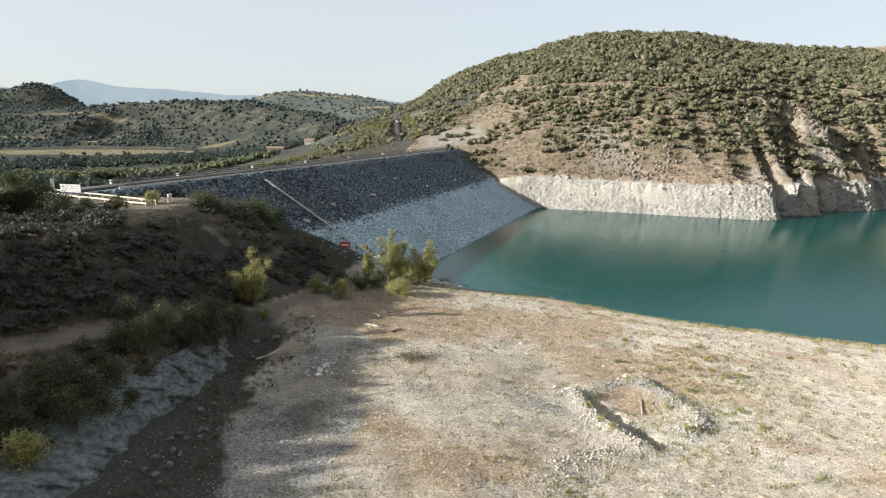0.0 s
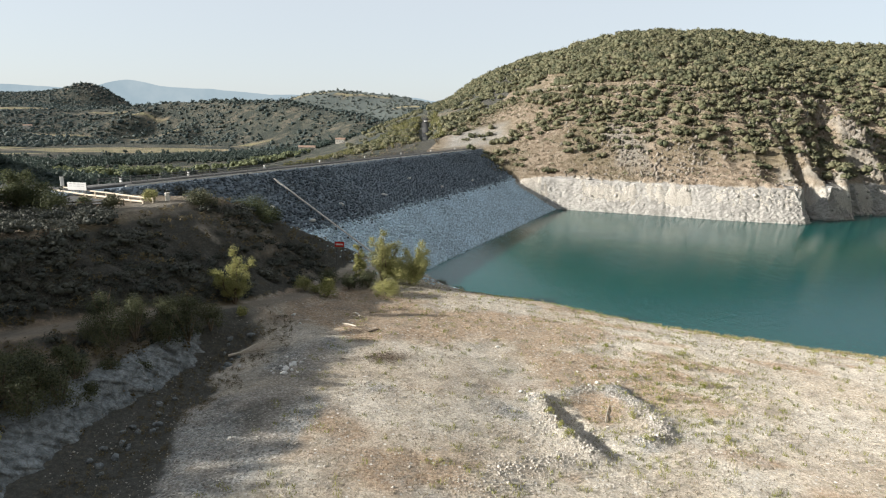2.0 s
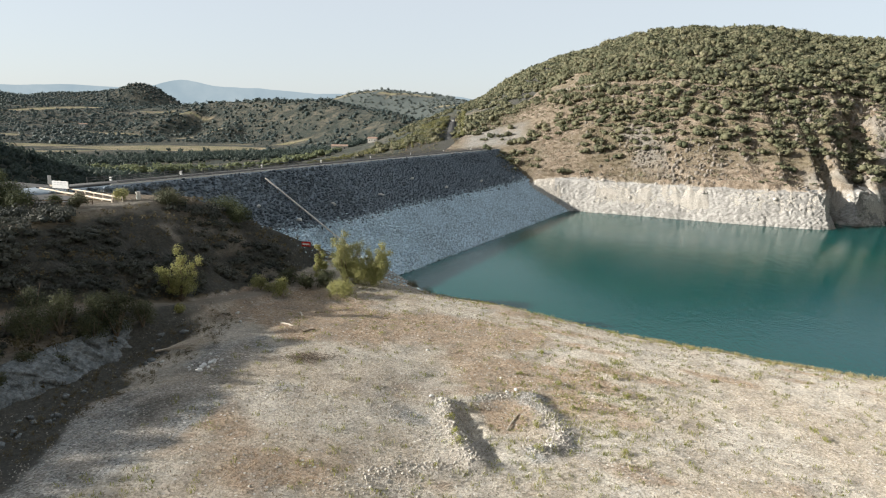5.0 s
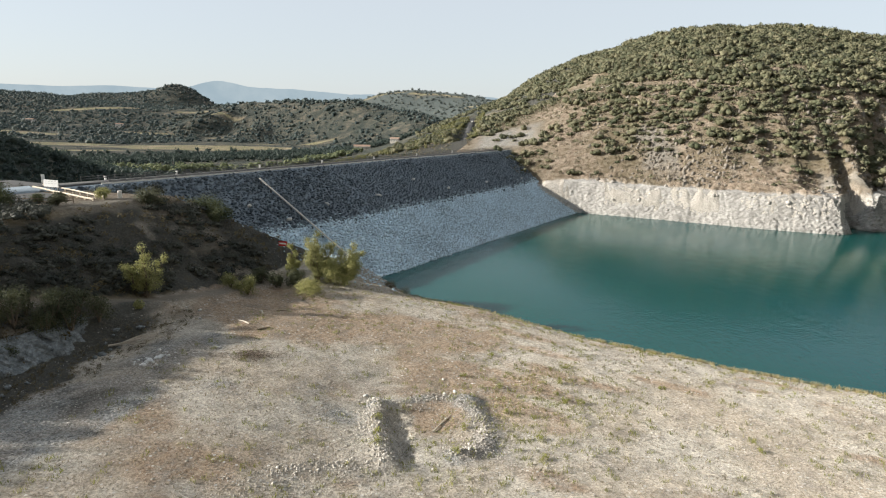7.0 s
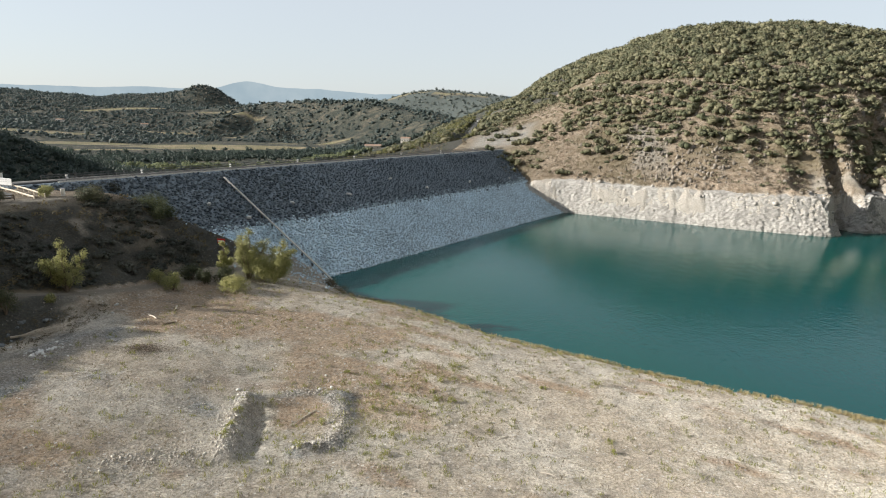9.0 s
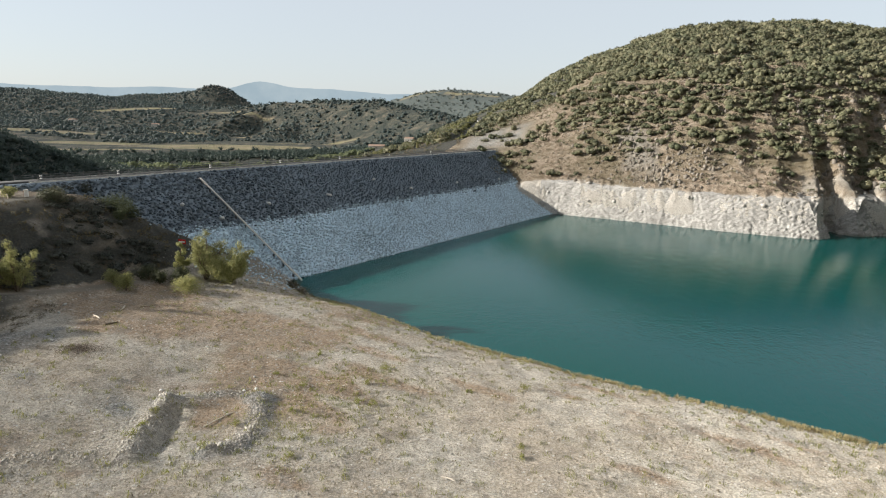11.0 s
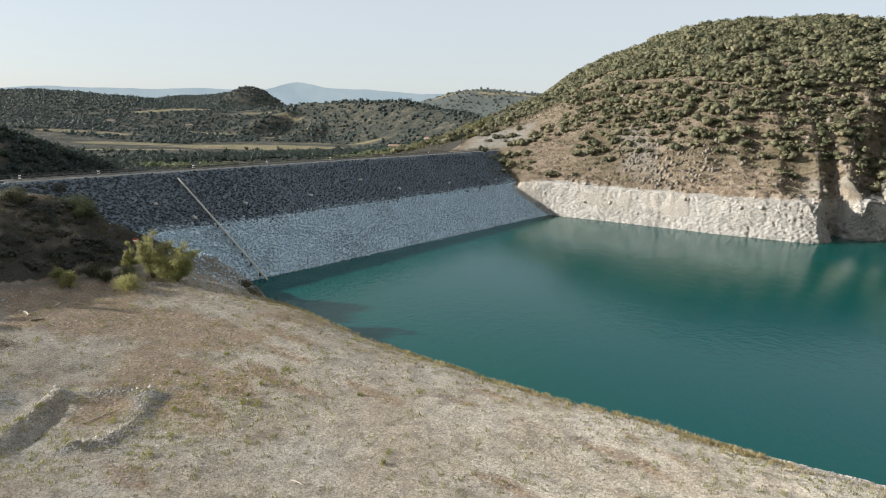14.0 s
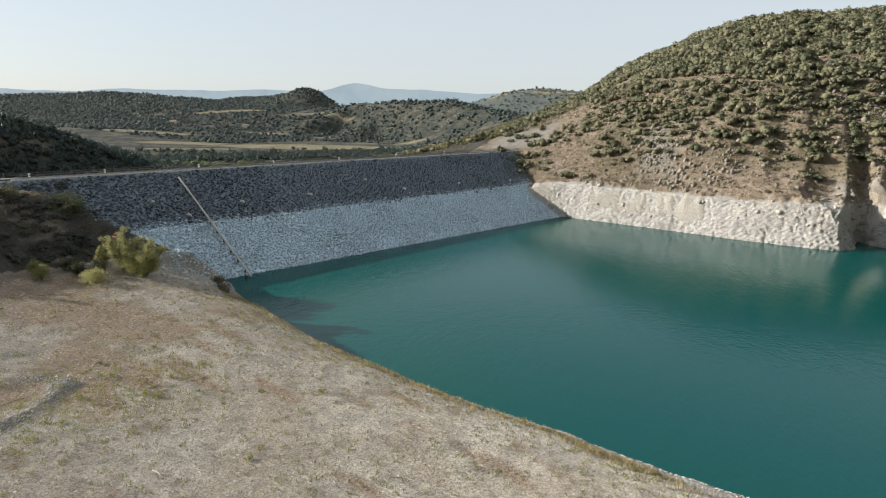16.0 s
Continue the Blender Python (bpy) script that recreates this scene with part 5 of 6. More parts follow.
def bank_scrub():
    r = np.random.RandomState(61)
    x, y = jitter(r, -85, -18, 20, 112, 1.5)
    z = land_z(x, y)
    w = road_x(y) - 3.2 - x
    dens = 0.85 + 0.8 * fbm(x, y, 13, 3)
    knoll = (x > road_x(y) + 3.6) & (x < -30.2) & (y < 62)
    face = gauss(x, y, -40, 87, 15, 8, 0.5, 4.0) * step(13.2, 15.2, z)
    dens = dens - 0.75 * face - 0.05 * (w > 0)
    keep = (r.rand(len(x)) < dens) & ((w > 0) | knoll) & ((z < 21.8) | (y < 77)) & (x < crest_x(y) + 16 + 40 * (y < 98))
    x, y, z = x[keep], y[keep], z[keep]
    t = [lump_bush(r, 6, 120, 0.19, (1, 1, 0.8), 0.3, 0.6, 0.55) for _ in range(7)]
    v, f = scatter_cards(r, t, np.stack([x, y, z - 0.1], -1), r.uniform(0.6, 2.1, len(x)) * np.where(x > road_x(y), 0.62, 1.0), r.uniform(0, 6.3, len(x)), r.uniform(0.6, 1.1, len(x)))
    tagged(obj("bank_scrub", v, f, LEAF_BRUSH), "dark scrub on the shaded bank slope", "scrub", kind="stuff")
    x, y = jitter(r, -60, -22, 25, 108, 1.1)
    z = land_z(x, y)
    w = road_x(y) - 2.6 - x
    right = (x > road_x(y) + 2.6) & (x < -28.2) & (y < 64)
    keep = (r.rand(len(x)) < 0.30 + 0.6 * fbm(x, y, 7, 3) + 0.35 * (w < 0)) & ((w > 0) | right) & (z < 22.2)
    x, y, z = x[keep], y[keep], z[keep]
    t = [crown(r, 26, 0.45, 5, (1, 1, 0.8)) for _ in range(5)]
    v, f = scatter_cards(r, t, np.stack([x, y, z - 0.05], -1), r.uniform(0.3, 1.0, len(x)), r.uniform(0, 6.3, len(x)))
    tagged(obj("dry_bank_grass", v, f, LEAF_DRY), "dry grass tussocks on the bank", "grass", kind="stuff")


bank_scrub()


def rock_bank():
    """The rock step above the beach: tilted, jointed slabs, with fallen blocks at its foot."""
    Y, U = np.meshgrid(np.arange(18, 70.01, 0.14), np.linspace(-0.9, 5.2, 46), indexing="ij")
    foot = -26.3 + 0.9 * fbm(Y, Y * 0 + 1.5, 6, 3)
    Z = np.interp(U, [-0.9, 0, 1.2, 3.0, 4.2, 5.2], [-1.2, 0.1, 2.9, 4.8, 5.3, 4.2]) + 7.5 - 0.75 * np.maximum(0, Y - 64)
    a = Y * 0.62 + Z * 0.78 + 0.9 * fbm(Y, Z, 5, 3)
    b_ = -Y * 0.75 + Z * 0.55 + 0.7 * fbm(Y + 40, Z, 4, 3)
    ka, kb = 0.62, 1.0
    ia, ib = np.floor(a / ka).astype(int), np.floor(b_ / kb).astype(int)
    h1, h2, h3 = _table[ia % 256, ib % 256], _table[(ia + 91) % 256, (ib + 37) % 256], _table[(ia + 13) % 256, (ib + 170) % 256]
    fa, fb = a / ka - np.floor(a / ka), b_ / kb - np.floor(b_ / kb)
    joint = np.minimum(np.minimum(fa, 1 - fa) * ka, np.minimum(fb, 1 - fb) * kb)
    out = 0.42 * (h1 - 0.4) + 0.45 * (h2 - 0.5) * fa + 0.35 * (h3 - 0.5) * fb - 0.12 * step(0.1, 0.0, joint) + 1.3 * fbm(Y, Z, 4.5, 3)
    out = out + 0.40 * ridged(Y * 0.8 + Z * 0.5, Z * 1.1 - Y * 0.3, 1.9, 4)
    X = foot + 0.35 - U * 0.92 * (1 + 0.9 * step(58, 36, Y)) + out * step(-0.9, 0.4, U)
    me = mesh_of("rock_step", np.stack([X, Y, Z], -1).reshape(-1, 3), grid_faces(Y.shape[0], Y.shape[1])[:, ::-1], SLAB, False)
    tagged(new("rock_step", me), "grey jointed rock step above the beach", "rock face", kind="structure")
    r = np.random.RandomState(71)
    for i in range(30):
        y, s_ = r.uniform(34, 66), r.uniform(0.35, 0.95)
        x = -25.2 + r.uniform(-0.4, 1.8)
        ob = obj("fallen_block", ROCKS[i % 9][0] * s_, ROCKS[i % 9][1], SLAB)
        ob.matrix_world = pose(x, y, ground_at(x, y) + 0.12 * s_, r.uniform(-20, 20), r.uniform(-20, 20), r.uniform(0, 360))
        tagged(ob, "grey fallen block at the foot of the rock step", "rock", "fallen blocks of the rock step")


rock_bank()

# ---- the dam ----
def dam_face(y, f):
    """Point on the upstream face: f = 0 at the crest, 1 at the water, a little past 1 below it."""
    xc, xw = crest_x(y), toe_x(y)
    return np.stack([xc + (xw - xc) * f, y, CREST_Z * (1 - f)], -1)


def build_dam():
    yy, ff = np.arange(84, 322.1, 2.0), np.linspace(0, 1.12, 42)
    Y, Fv = np.meshgrid(yy, ff, indexing="ij")
    P = dam_face(Y, Fv)
    P[..., 2] += 0.10 * fbm(P[..., 0], P[..., 1], 3, 3) - 0.12
    back = np.stack([crest_x(yy) - CREST_W, yy, yy * 0 + CREST_Z - 0.1], -1)
    heel = np.stack([crest_x(yy) - CREST_W - 43, yy, yy * 0 - 1.0], -1)
    P = np.concatenate([heel[:, None], back[:, None], P], 1)
    me = mesh_of("dam", P.reshape(-1, 3), grid_faces(len(yy), P.shape[1]), STONE_DARK, False)
    me.materials.append(STONE_PALE)
    me.materials.append(GROUND)
    zc = P[:-1, :-1, 2].ravel()
    col = np.tile(np.arange(P.shape[1] - 1), len(yy) - 1)
    me.polygons.foreach_set("material_index", np.where(col < 1, 2, np.where(zc < PALE_Z, 1, 0)).astype(np.int32))
    dam = tagged(new("dam", me), "rockfill embankment dam, dark above and bleached grey below", "dam", kind="structure")
    r = np.random.RandomState(3)
    # riprap: rows of tipped stones over the whole face
    n_y, n_f = int(236 / 0.68), int(46 / 0.68)
    Y, Fv = np.meshgrid(np.linspace(86, 320, n_y), np.linspace(0.015, 1.05, n_f), indexing="ij")
    Y = Y + r.uniform(-0.5, 0.5, Y.shape) * 0.95
    Fv = Fv + r.uniform(-0.5, 0.5, Fv.shape) / n_f
    P = dam_face(Y, Fv).reshape(-1, 3)
    hidden = bank_z(P[:, 0], P[:, 1]) * (P[:, 1] < 118) > P[:, 2] + 0.6
    shore = beach_z(P[:, 0], P[:, 1]) > P[:, 2] + 0.5
    hill = hill_z(P[:, 0], P[:, 1]) > P[:, 2] + 0.6
    corner = (P[:, 1] < 92) & (P[:, 2] > 18)
    P = P[~hidden & ~hill & ~shore & ~corner]
    z = P[:, 2] + r.normal(0, 0.75, len(P)) + 0.8 * fbm(P[:, 1], P[:, 2] * 0, 30, 3)
    size = r.uniform(0.38, 0.95, len(P))
    size = np.where(r.rand(len(P)) < 0.02, size * 1.8, size)
    size = np.where(z < PALE_Z, size * 0.88, size)
    P = P + np.array([0.05, 0, 0.06])
    near = (P[:, 1] < 146) & (P[:, 1] > 116) & (P[:, 2] < 11.5) & (P[:, 2] > 0.1)
    near = near & (np.cumsum(near) % 3 == 0)
    idx = np.where(near)[0][:300]
    rest = np.ones(len(P), bool)
    rest[idx] = False
    for nm, sel, m, lab in (("dark_riprap", rest & (z >= PALE_Z), STONE_DARK, "dark weathered riprap stones on the dam face"),
                            ("pale_riprap", rest & (z < PALE_Z), STONE_PALE, "bleached grey riprap stones on the dam face")):
        q = np.where(sel)[0]
        near_q, far_q = q[P[q, 1] < 165], q[P[q, 1] >= 165]
        chunks = []
        for kind, qq in ((ROCKS, near_q), (PEBBLES, far_q)):
            chunks.append(scatter_cards(r, kind, P[qq] + (0 if kind is ROCKS else np.array([0.06, 0, 0.1])), size[qq], r.uniform(0, 6.3, len(qq)), r.uniform(0.75, 1.25, len(qq))))
            PLANT_TONES.pop()
        v, f = joined(chunks)
        tagged(obj(nm, v, f, m), lab, "stones", kind="stuff")
    # finer stones between the bleached ones
    fy, ffr = r.uniform(100, 320, 11000), r.uniform(0.50, 1.04, 11000)
    q = dam_face(fy, ffr)
    ok = (beach_z(q[:, 0], q[:, 1]) < q[:, 2] + 0.3) & (hill_z(q[:, 0], q[:, 1]) < q[:, 2] + 0.4) & (q[:, 2] + r.normal(0, 0.35, len(q)) < PALE_Z)
    q = q[ok] + np.array([0.1, 0, 0.16])
    v, f = scatter_cards(r, PEBBLES, q, r.uniform(0.35, 0.8, len(q)), r.uniform(0, 6.3, len(q)), r.uniform(0.8, 1.3, len(q)))
    tagged(obj("fine_riprap", v, f, STONE_PALE), "small bleached stones filling the riprap", "stones", kind="stuff")
    return dam, P[idx], size[idx]


DAM, PIECE_AT, PIECE_SIZE = build_dam()


def along_crest(off, y0, y1, stride, z):
    yy = np.arange(y0, y1 + 0.01, stride)
    return np.stack([crest_x(yy) + off, yy, yy * 0 + z], -1)


def strip(name, left, right, top, thick, material, parent=None):
    """A slab between two lines of points."""
    n = len(left)
    P = np.concatenate([left, right, right - [0, 0, thick], left - [0, 0, thick]])
    F = []
    for i in range(n - 1):
        for a, b_ in ((0, 1), (1, 2), (2, 3), (3, 0)):
            F.append((a * n + i, a * n + i + 1, b_ * n + i + 1, b_ * n + i)[::-1])
    F.append((0, n, 2 * n, 3 * n))
    F.append((n - 1, 4 * n - 1, 3 * n - 1, 2 * n - 1))
    return obj(name, P, F, material, parent)


def crest_works():
    road = strip("road", along_crest(-7.4, 96, 318, 6, CREST_Z + 0.05), along_crest(-1.5, 96, 318, 6, CREST_Z + 0.05), 0, 0.3, ASPHALT)
    tagged(road, "narrow asphalt road along the dam crest", "road", kind="structure")
    kerb = strip("kerb", along_crest(-0.62, 104, 318, 6, CREST_Z + 0.22), along_crest(-0.30, 104, 318, 6, CREST_Z + 0.22), 0, 0.7, CONCRETE)
    tagged(kerb, "pale concrete kerb along the upstream crest edge", "kerb", kind="structure")
    for off, lab in ((-1.1, "dark steel guard rail on the upstream crest edge"), (-8.0, "dark steel guard rail on the downstream crest edge")):
        g = thing("guard_rail", (0, 0, 0), lab, "guard rail", "guard rails of the dam crest")
        posts = along_crest(off, 106, 316, 3.5, CREST_Z)
        proto = None
        for p in posts:
            if proto is None:
                proto = part("post", box_bm(0.12, 0.12, 1.15, (0, 0, 0.52), 0.015), RAILGREY, g)
                o = proto
            else:
                o = new("post", proto.data)
                o.parent = g
            o.location = p
        for h in (0.55, 1.0):
            line = along_crest(off, 106, 316, 3.5, CREST_Z + h)
            strip("rail", line - [0.05, 0, 0], line + [0.05, 0, 0], 0, 0.14, RAILGREY, g)
    first = None
    for yv in (111.5, 128.5, 154.0, 179.0, 205.5, 233.0, 261.0, 289.0):
        at = (crest_x(yv) - 8.7, yv, CREST_Z - 0.12)
        if first is None:
            first = thing("marker_post", at, "white concrete marker block on the dam crest", "marker", "marker blocks of the dam crest")
            part("block", box_bm(0.45, 0.4, 0.85, (0, 0, 0.4), 0.04), WHITE, first)
            part("cap", box_bm(0.6, 0.52, 0.12, (0, 0, 0.88), 0.03), CONCRETE, first)
        else:
            copy_thing(first, pose(*at))
    # measuring duct laid down the face
    c = thing("cable_duct", (0, 0, 0), "pale steel cable duct running down the dam face", "cable duct")
    a, b_ = Vector((-51.6, 139.2, 20.95)), Vector((-15.6, 128.4, -0.6))
    n = 22
    d = (b_ - a) / n
    side = Vector((-d.y, d.x, 0)).normalized() * 0.23
    up = side.cross(d).normalized()
    up = up if up.z > 0 else -up
    seg = None
    for i in range(n):
        p, q = a + d * (i + 0.015), a + d * (i + 0.985)
        off = up * 0.95
        V = [s + off + t for s in (p, q) for t in (side, -side, -side - up * 0.22, side - up * 0.22)]
        obj("duct_length", V, [(0, 1, 5, 4), (1, 2, 6, 5), (2, 3, 7, 6), (3, 0, 4, 7)], CONCRETE, c)
        if i % 2 == 0:
            m = p.lerp(q, 0.5)
            part("bracket", box_bm(0.5, 0.12, 0.75, m + up * 0.05), RAILGREY, c)
    obj("lead_pipe", *tube_data([(-59.0, 141.3, 23.2), (-55.4, 140.3, 22.4), (-51.7, 139.25, 20.95)], [0.06] * 3), RAILGREY, c, True)
    # pale boulders that stand out of the dark stones
    first = None
    for i, (x, y, z, s_) in enumerate([(-30.2, 170.2, 14.4, 1.9), (-41.7, 148.3, 14.3, 1.5), (-16.8, 206, 13.4, 1.4), (-8.0, 233, 13.2, 1.5), (4.5, 262, 12.6, 1.3), (-36.0, 131.5, 12.6, 1.8), (-24, 196, 17.0, 1.3), (-47.0, 127.0, 16.2, 1.4)]):
        xf = crest_x(y) + (toe_x(y) - crest_x(y)) * (1 - z / CREST_Z)
        ob = obj("boulder", ROCKS[i % 9][0] * s_, ROCKS[i % 9][1], WHITE_STONE)
        ob.matrix_world = pose(xf + 0.1, y, z + 0.25, 10, 12, 40 * i)
        tagged(ob, "pale boulder lying on the dark riprap", "boulder", "pale boulders on the dam")


crest_works()


# ---- car park, barriers and signs on the plateau ----
def rail_fence(pts, posts_every, h, rails, wood, label, name, group="", post_w=0.16, rail_h=0.14):
    g = thing(name, (0, 0, 0), label, "fence", group)
    proto = None
    for (x0, y0), (x1, y1) in zip(pts[:-1], pts[1:]):
        L = math.hypot(x1 - x0, y1 - y0)
        n = max(1, round(L / posts_every))
        for i in range(n + 1):
            x, y = x0 + (x1 - x0) * i / n, y0 + (y1 - y0) * i / n
            if proto is None:
                o = proto = part("post", box_bm(post_w, post_w, h + 0.3, (0, 0, h / 2 - 0.15), 0.02), wood, g)
            else:
                o = new("post", proto.data)
                o.parent = g
            o.matrix_world = pose(x, y, ground_at(x, y), 0, 0, math.degrees(math.atan2(y1 - y0, x1 - x0)))
        for rz in rails:
            for i in range(n):
                xa, ya, xb, yb = (x0 + (x1 - x0) * i / n, y0 + (y1 - y0) * i / n, x0 + (x1 - x0) * (i + 1) / n, y0 + (y1 - y0) * (i + 1) / n)
                za, zb = ground_at(xa, ya) + rz, ground_at(xb, yb) + rz
                nx, ny = -(yb - ya) / L * n * 0.06, (xb - xa) / L * n * 0.06
                V = [(xa + nx * s, ya + ny * s, za + k) for s in (-1, 1) for k in (0, rail_h)] + [(xb + nx * s, yb + ny * s, zb + k) for s in (-1, 1) for k in (0, rail_h)]
                obj("rail", V, [(0, 1, 5, 4), (2, 6, 7, 3), (1, 3, 7, 5), (0, 4, 6, 2)], wood, g)
    return g


def plateau():
    z = 22.58
    bm = bmesh.new()
    vs = [bm.verts.new((x, y, z)) for x, y in [(-92, 84), (-66, 80), (-58.5, 83), (-54.6, 84.6), (-60.0, 89.0), (-72, 93.6), (-74, 102), (-92, 106)]]
    f = bm.faces.new(vs)
    e = bmesh.ops.extrude_face_region(bm, geom=[f])
    bmesh.ops.translate(bm, vec=(0, 0, -0.35), verts=[v for v in e["geom"] if isinstance(v, bmesh.types.BMVert)])
    bmesh.ops.recalc_face_normals(bm, faces=bm.faces)
    me = bpy.data.meshes.new("car_park")
    bm.to_mesh(me)
    bm.free()
    me.materials.append(ASPHALT)
    tagged(new("car_park", me), "grey asphalt car park on the plateau", "car park", kind="structure")
    rail_fence([(-72.6, 79.2), (-63.5, 78.4), (-57.3, 80.4), (-52.6, 83.6)], 2.4, 1.0, (0.35, 0.75), FENCEWOOD, "dark timber rail fence along the car park edge", "timber_fence", "timber fences")
    rail_fence([(-74.0, 95.4), (-63.0, 91.4), (-51.0, 86.0)], 3.2, 0.5, (0.2,), PALEWOOD, "low bleached timber barrier beside the car park", "timber_barrier", "timber fences", 0.22, 0.3)
    rail_fence([(-73.6, 97.4), (-62.4, 93.2), (-50.2, 87.4)], 3.2, 0.85, (0.55,), PALEWOOD, "bleached timber handrail behind the car park", "timber_handrail", "timber fences", 0.16, 0.24)
    # information board
    bx, by = -68.9, 94.8
    g = thing("information_board", (bx, by, ground_at(bx, by)), "wide greyish-white information board on steel legs", "sign", turn=-8)
    panel = part("panel", box_bm(4.0, 0.10, 1.35, (0, 0, 1.25), 0.01), BOARD, g)
    for x in (-1.7, -0.6, 0.6, 1.7):
        part("leg", box_bm(0.12, 0.12, 1.3, (x, 0.11, 0.6)), RAILGREY, g, "grey steel leg")
    for i in range(4):
        part("print_block", box_bm(0.55, 0.02, 0.16, (-1.3 + 0.85 * i, -0.06, 1.65)), GREYPRINT, panel, "faded grey print")
        part("print_block", box_bm(0.62, 0.02, 0.10, (-1.3 + 0.85 * i, -0.06, 1.25)), GREYPRINT, panel, "faded grey print")
    # concrete pillar at the ridge
    g = thing("pillar", (-49.6, 90.5, ground_at(-49.6, 90.5) - 0.05), "short white concrete survey pillar", "pillar")
    bm = bmesh.new()
    bmesh.ops.create_cone(bm, segments=14, radius1=0.36, radius2=0.32, depth=1.25, cap_ends=True)
    bmesh.ops.translate(bm, vec=(0, 0, 0.6), verts=bm.verts)
    part("shaft", bm, WHITE, g)
    bm = bmesh.new()
    bmesh.ops.create_cone(bm, segments=14, radius1=0.42, radius2=0.38, depth=0.14, cap_ends=True)
    bmesh.ops.translate(bm, vec=(0, 0, 1.28), verts=bm.verts)
    part("cap", bm, CONCRETE, g)
    # white gate with a solid leaf
    g = thing("gate", (-79.5, 99.0, ground_at(-79.5, 99.0)), "white steel gate with a solid sloping leaf", "gate", turn=18)
    for x, h in ((-4.2, 2.5), (-1.9, 1.8), (3.0, 2.2)):
        part("post", box_bm(0.32, 0.32, h, (x, 0, h / 2 - 0.05), 0.03), WHITE, g)
    bm = bmesh.new()
    vs = [bm.verts.new(p) for p in ((-0.9, 0, 0.55), (2.75, 0, 0.55), (2.75, 0, 2.05), (-0.4, 0, 1.35))]
    f = bm.faces.new(vs)
    e = bmesh.ops.extrude_face_region(bm, geom=[f])
    bmesh.ops.translate(bm, vec=(0, 0.08, 0), verts=[v for v in e["geom"] if isinstance(v, bmesh.types.BMVert)])
    part("leaf", bm, WHITE, g)
    for z in (0.6, 1.1):
        part("bar", box_bm(3.2, 0.08, 0.12, (-2.5, 0, z)), WHITE, g)
    # warning panel by the barrier
    g = thing("warning_panel", (-74.6, 98.4, ground_at(-74.6, 98.4)), "narrow white warning panel on a post", "sign", turn=30)
    part("post", box_bm(0.1, 0.1, 1.2, (0, 0.07, 0.6)), RAILGREY, g)
    part("panel", box_bm(0.62, 0.06, 1.7, (0, 0, 1.6), 0.02), WHITE, g)


plateau()


def no_entry_sign():
    x, y = -23.4, 99.7
    z = ground_at(x, y)
    g = thing("no_entry_sign", (x, y, z), "red and white barred no-entry panel on steel posts", "sign", turn=2)
    c = 14.35 - z
    panel = part("panel", box_bm(1.65, 0.06, 0.88, (0, 0, c), 0.02), RED, g, "red panel")
    part("bar", box_bm(1.3, 0.03, 0.27, (0, -0.05, c)), WHITE, panel, "white bar")
    for sx in (-0.6, 0.6):
        part("post", box_bm(0.1, 0.1, c + 0.5, (sx, 0.09, (c + 0.5) / 2 - 0.1)), RAILGREY, g)
    part("frame", box_bm(1.75, 0.05, 0.98, (0, 0.03, c), 0.02), RAILGREY, g, "grey frame")


no_entry_sign()


# ---- service road on the ridge, van and far buildings ----
def ridge_road():
    y = np.linspace(335, 500, 34)
    x = ridge_x(y)
    z = np.maximum(ridge_h(y), land_z(x, y)) + 0.25
    L, R = np.stack([x - 2.6, y, z], -1), np.stack([x + 2.6, y, z], -1)
    tagged(strip("road", L, R, 0, 0.9, ASPHALT), "straight grey service road up the ridge", "road", kind="structure")
    g = thing("van", (float(ridge_x(474.0)), 474.0, float(ridge_h(474.0)) + 0.26), "small white van parked on the service road", "van", turn=11)
    bm = box_bm(1.85, 4.4, 0.95, (0, 0, 0.85), 0.12)
    part("body", bm, WHITE, g)
    part("cab", box_bm(1.75, 3.3, 0.75, (0, 0.4, 1.65), 0.14), WHITE, g)
    part("rear_window", box_bm(1.4, 0.06, 0.5, (0, -1.27, 1.7)), GLASS_DARK, g)
    for sx in (-0.85, 0.85):
        for sy in (-1.4, 1.4):
            bm = bmesh.new()
            bmesh.ops.create_cone(bm, segments=14, radius1=0.34, radius2=0.34, depth=0.22, cap_ends=True)
            bmesh.ops.rotate(bm, matrix=Matrix.Rotation(radians(90), 3, "Y"), verts=bm.verts)
            bmesh.ops.translate(bm, vec=(sx, sy, 0.34), verts=bm.verts)
            wheel = part("wheel", bm, TYRE, g)
            bm = bmesh.new()
            bmesh.ops.create_cone(bm, segments=12, radius1=0.19, radius2=0.17, depth=0.25, cap_ends=True)
            bmesh.ops.rotate(bm, matrix=Matrix.Rotation(radians(90), 3, "Y"), verts=bm.verts)
            bmesh.ops.translate(bm, vec=(sx, sy, 0.34), verts=bm.verts)
            part("rim", bm, GALV, wheel)


ridge_road()


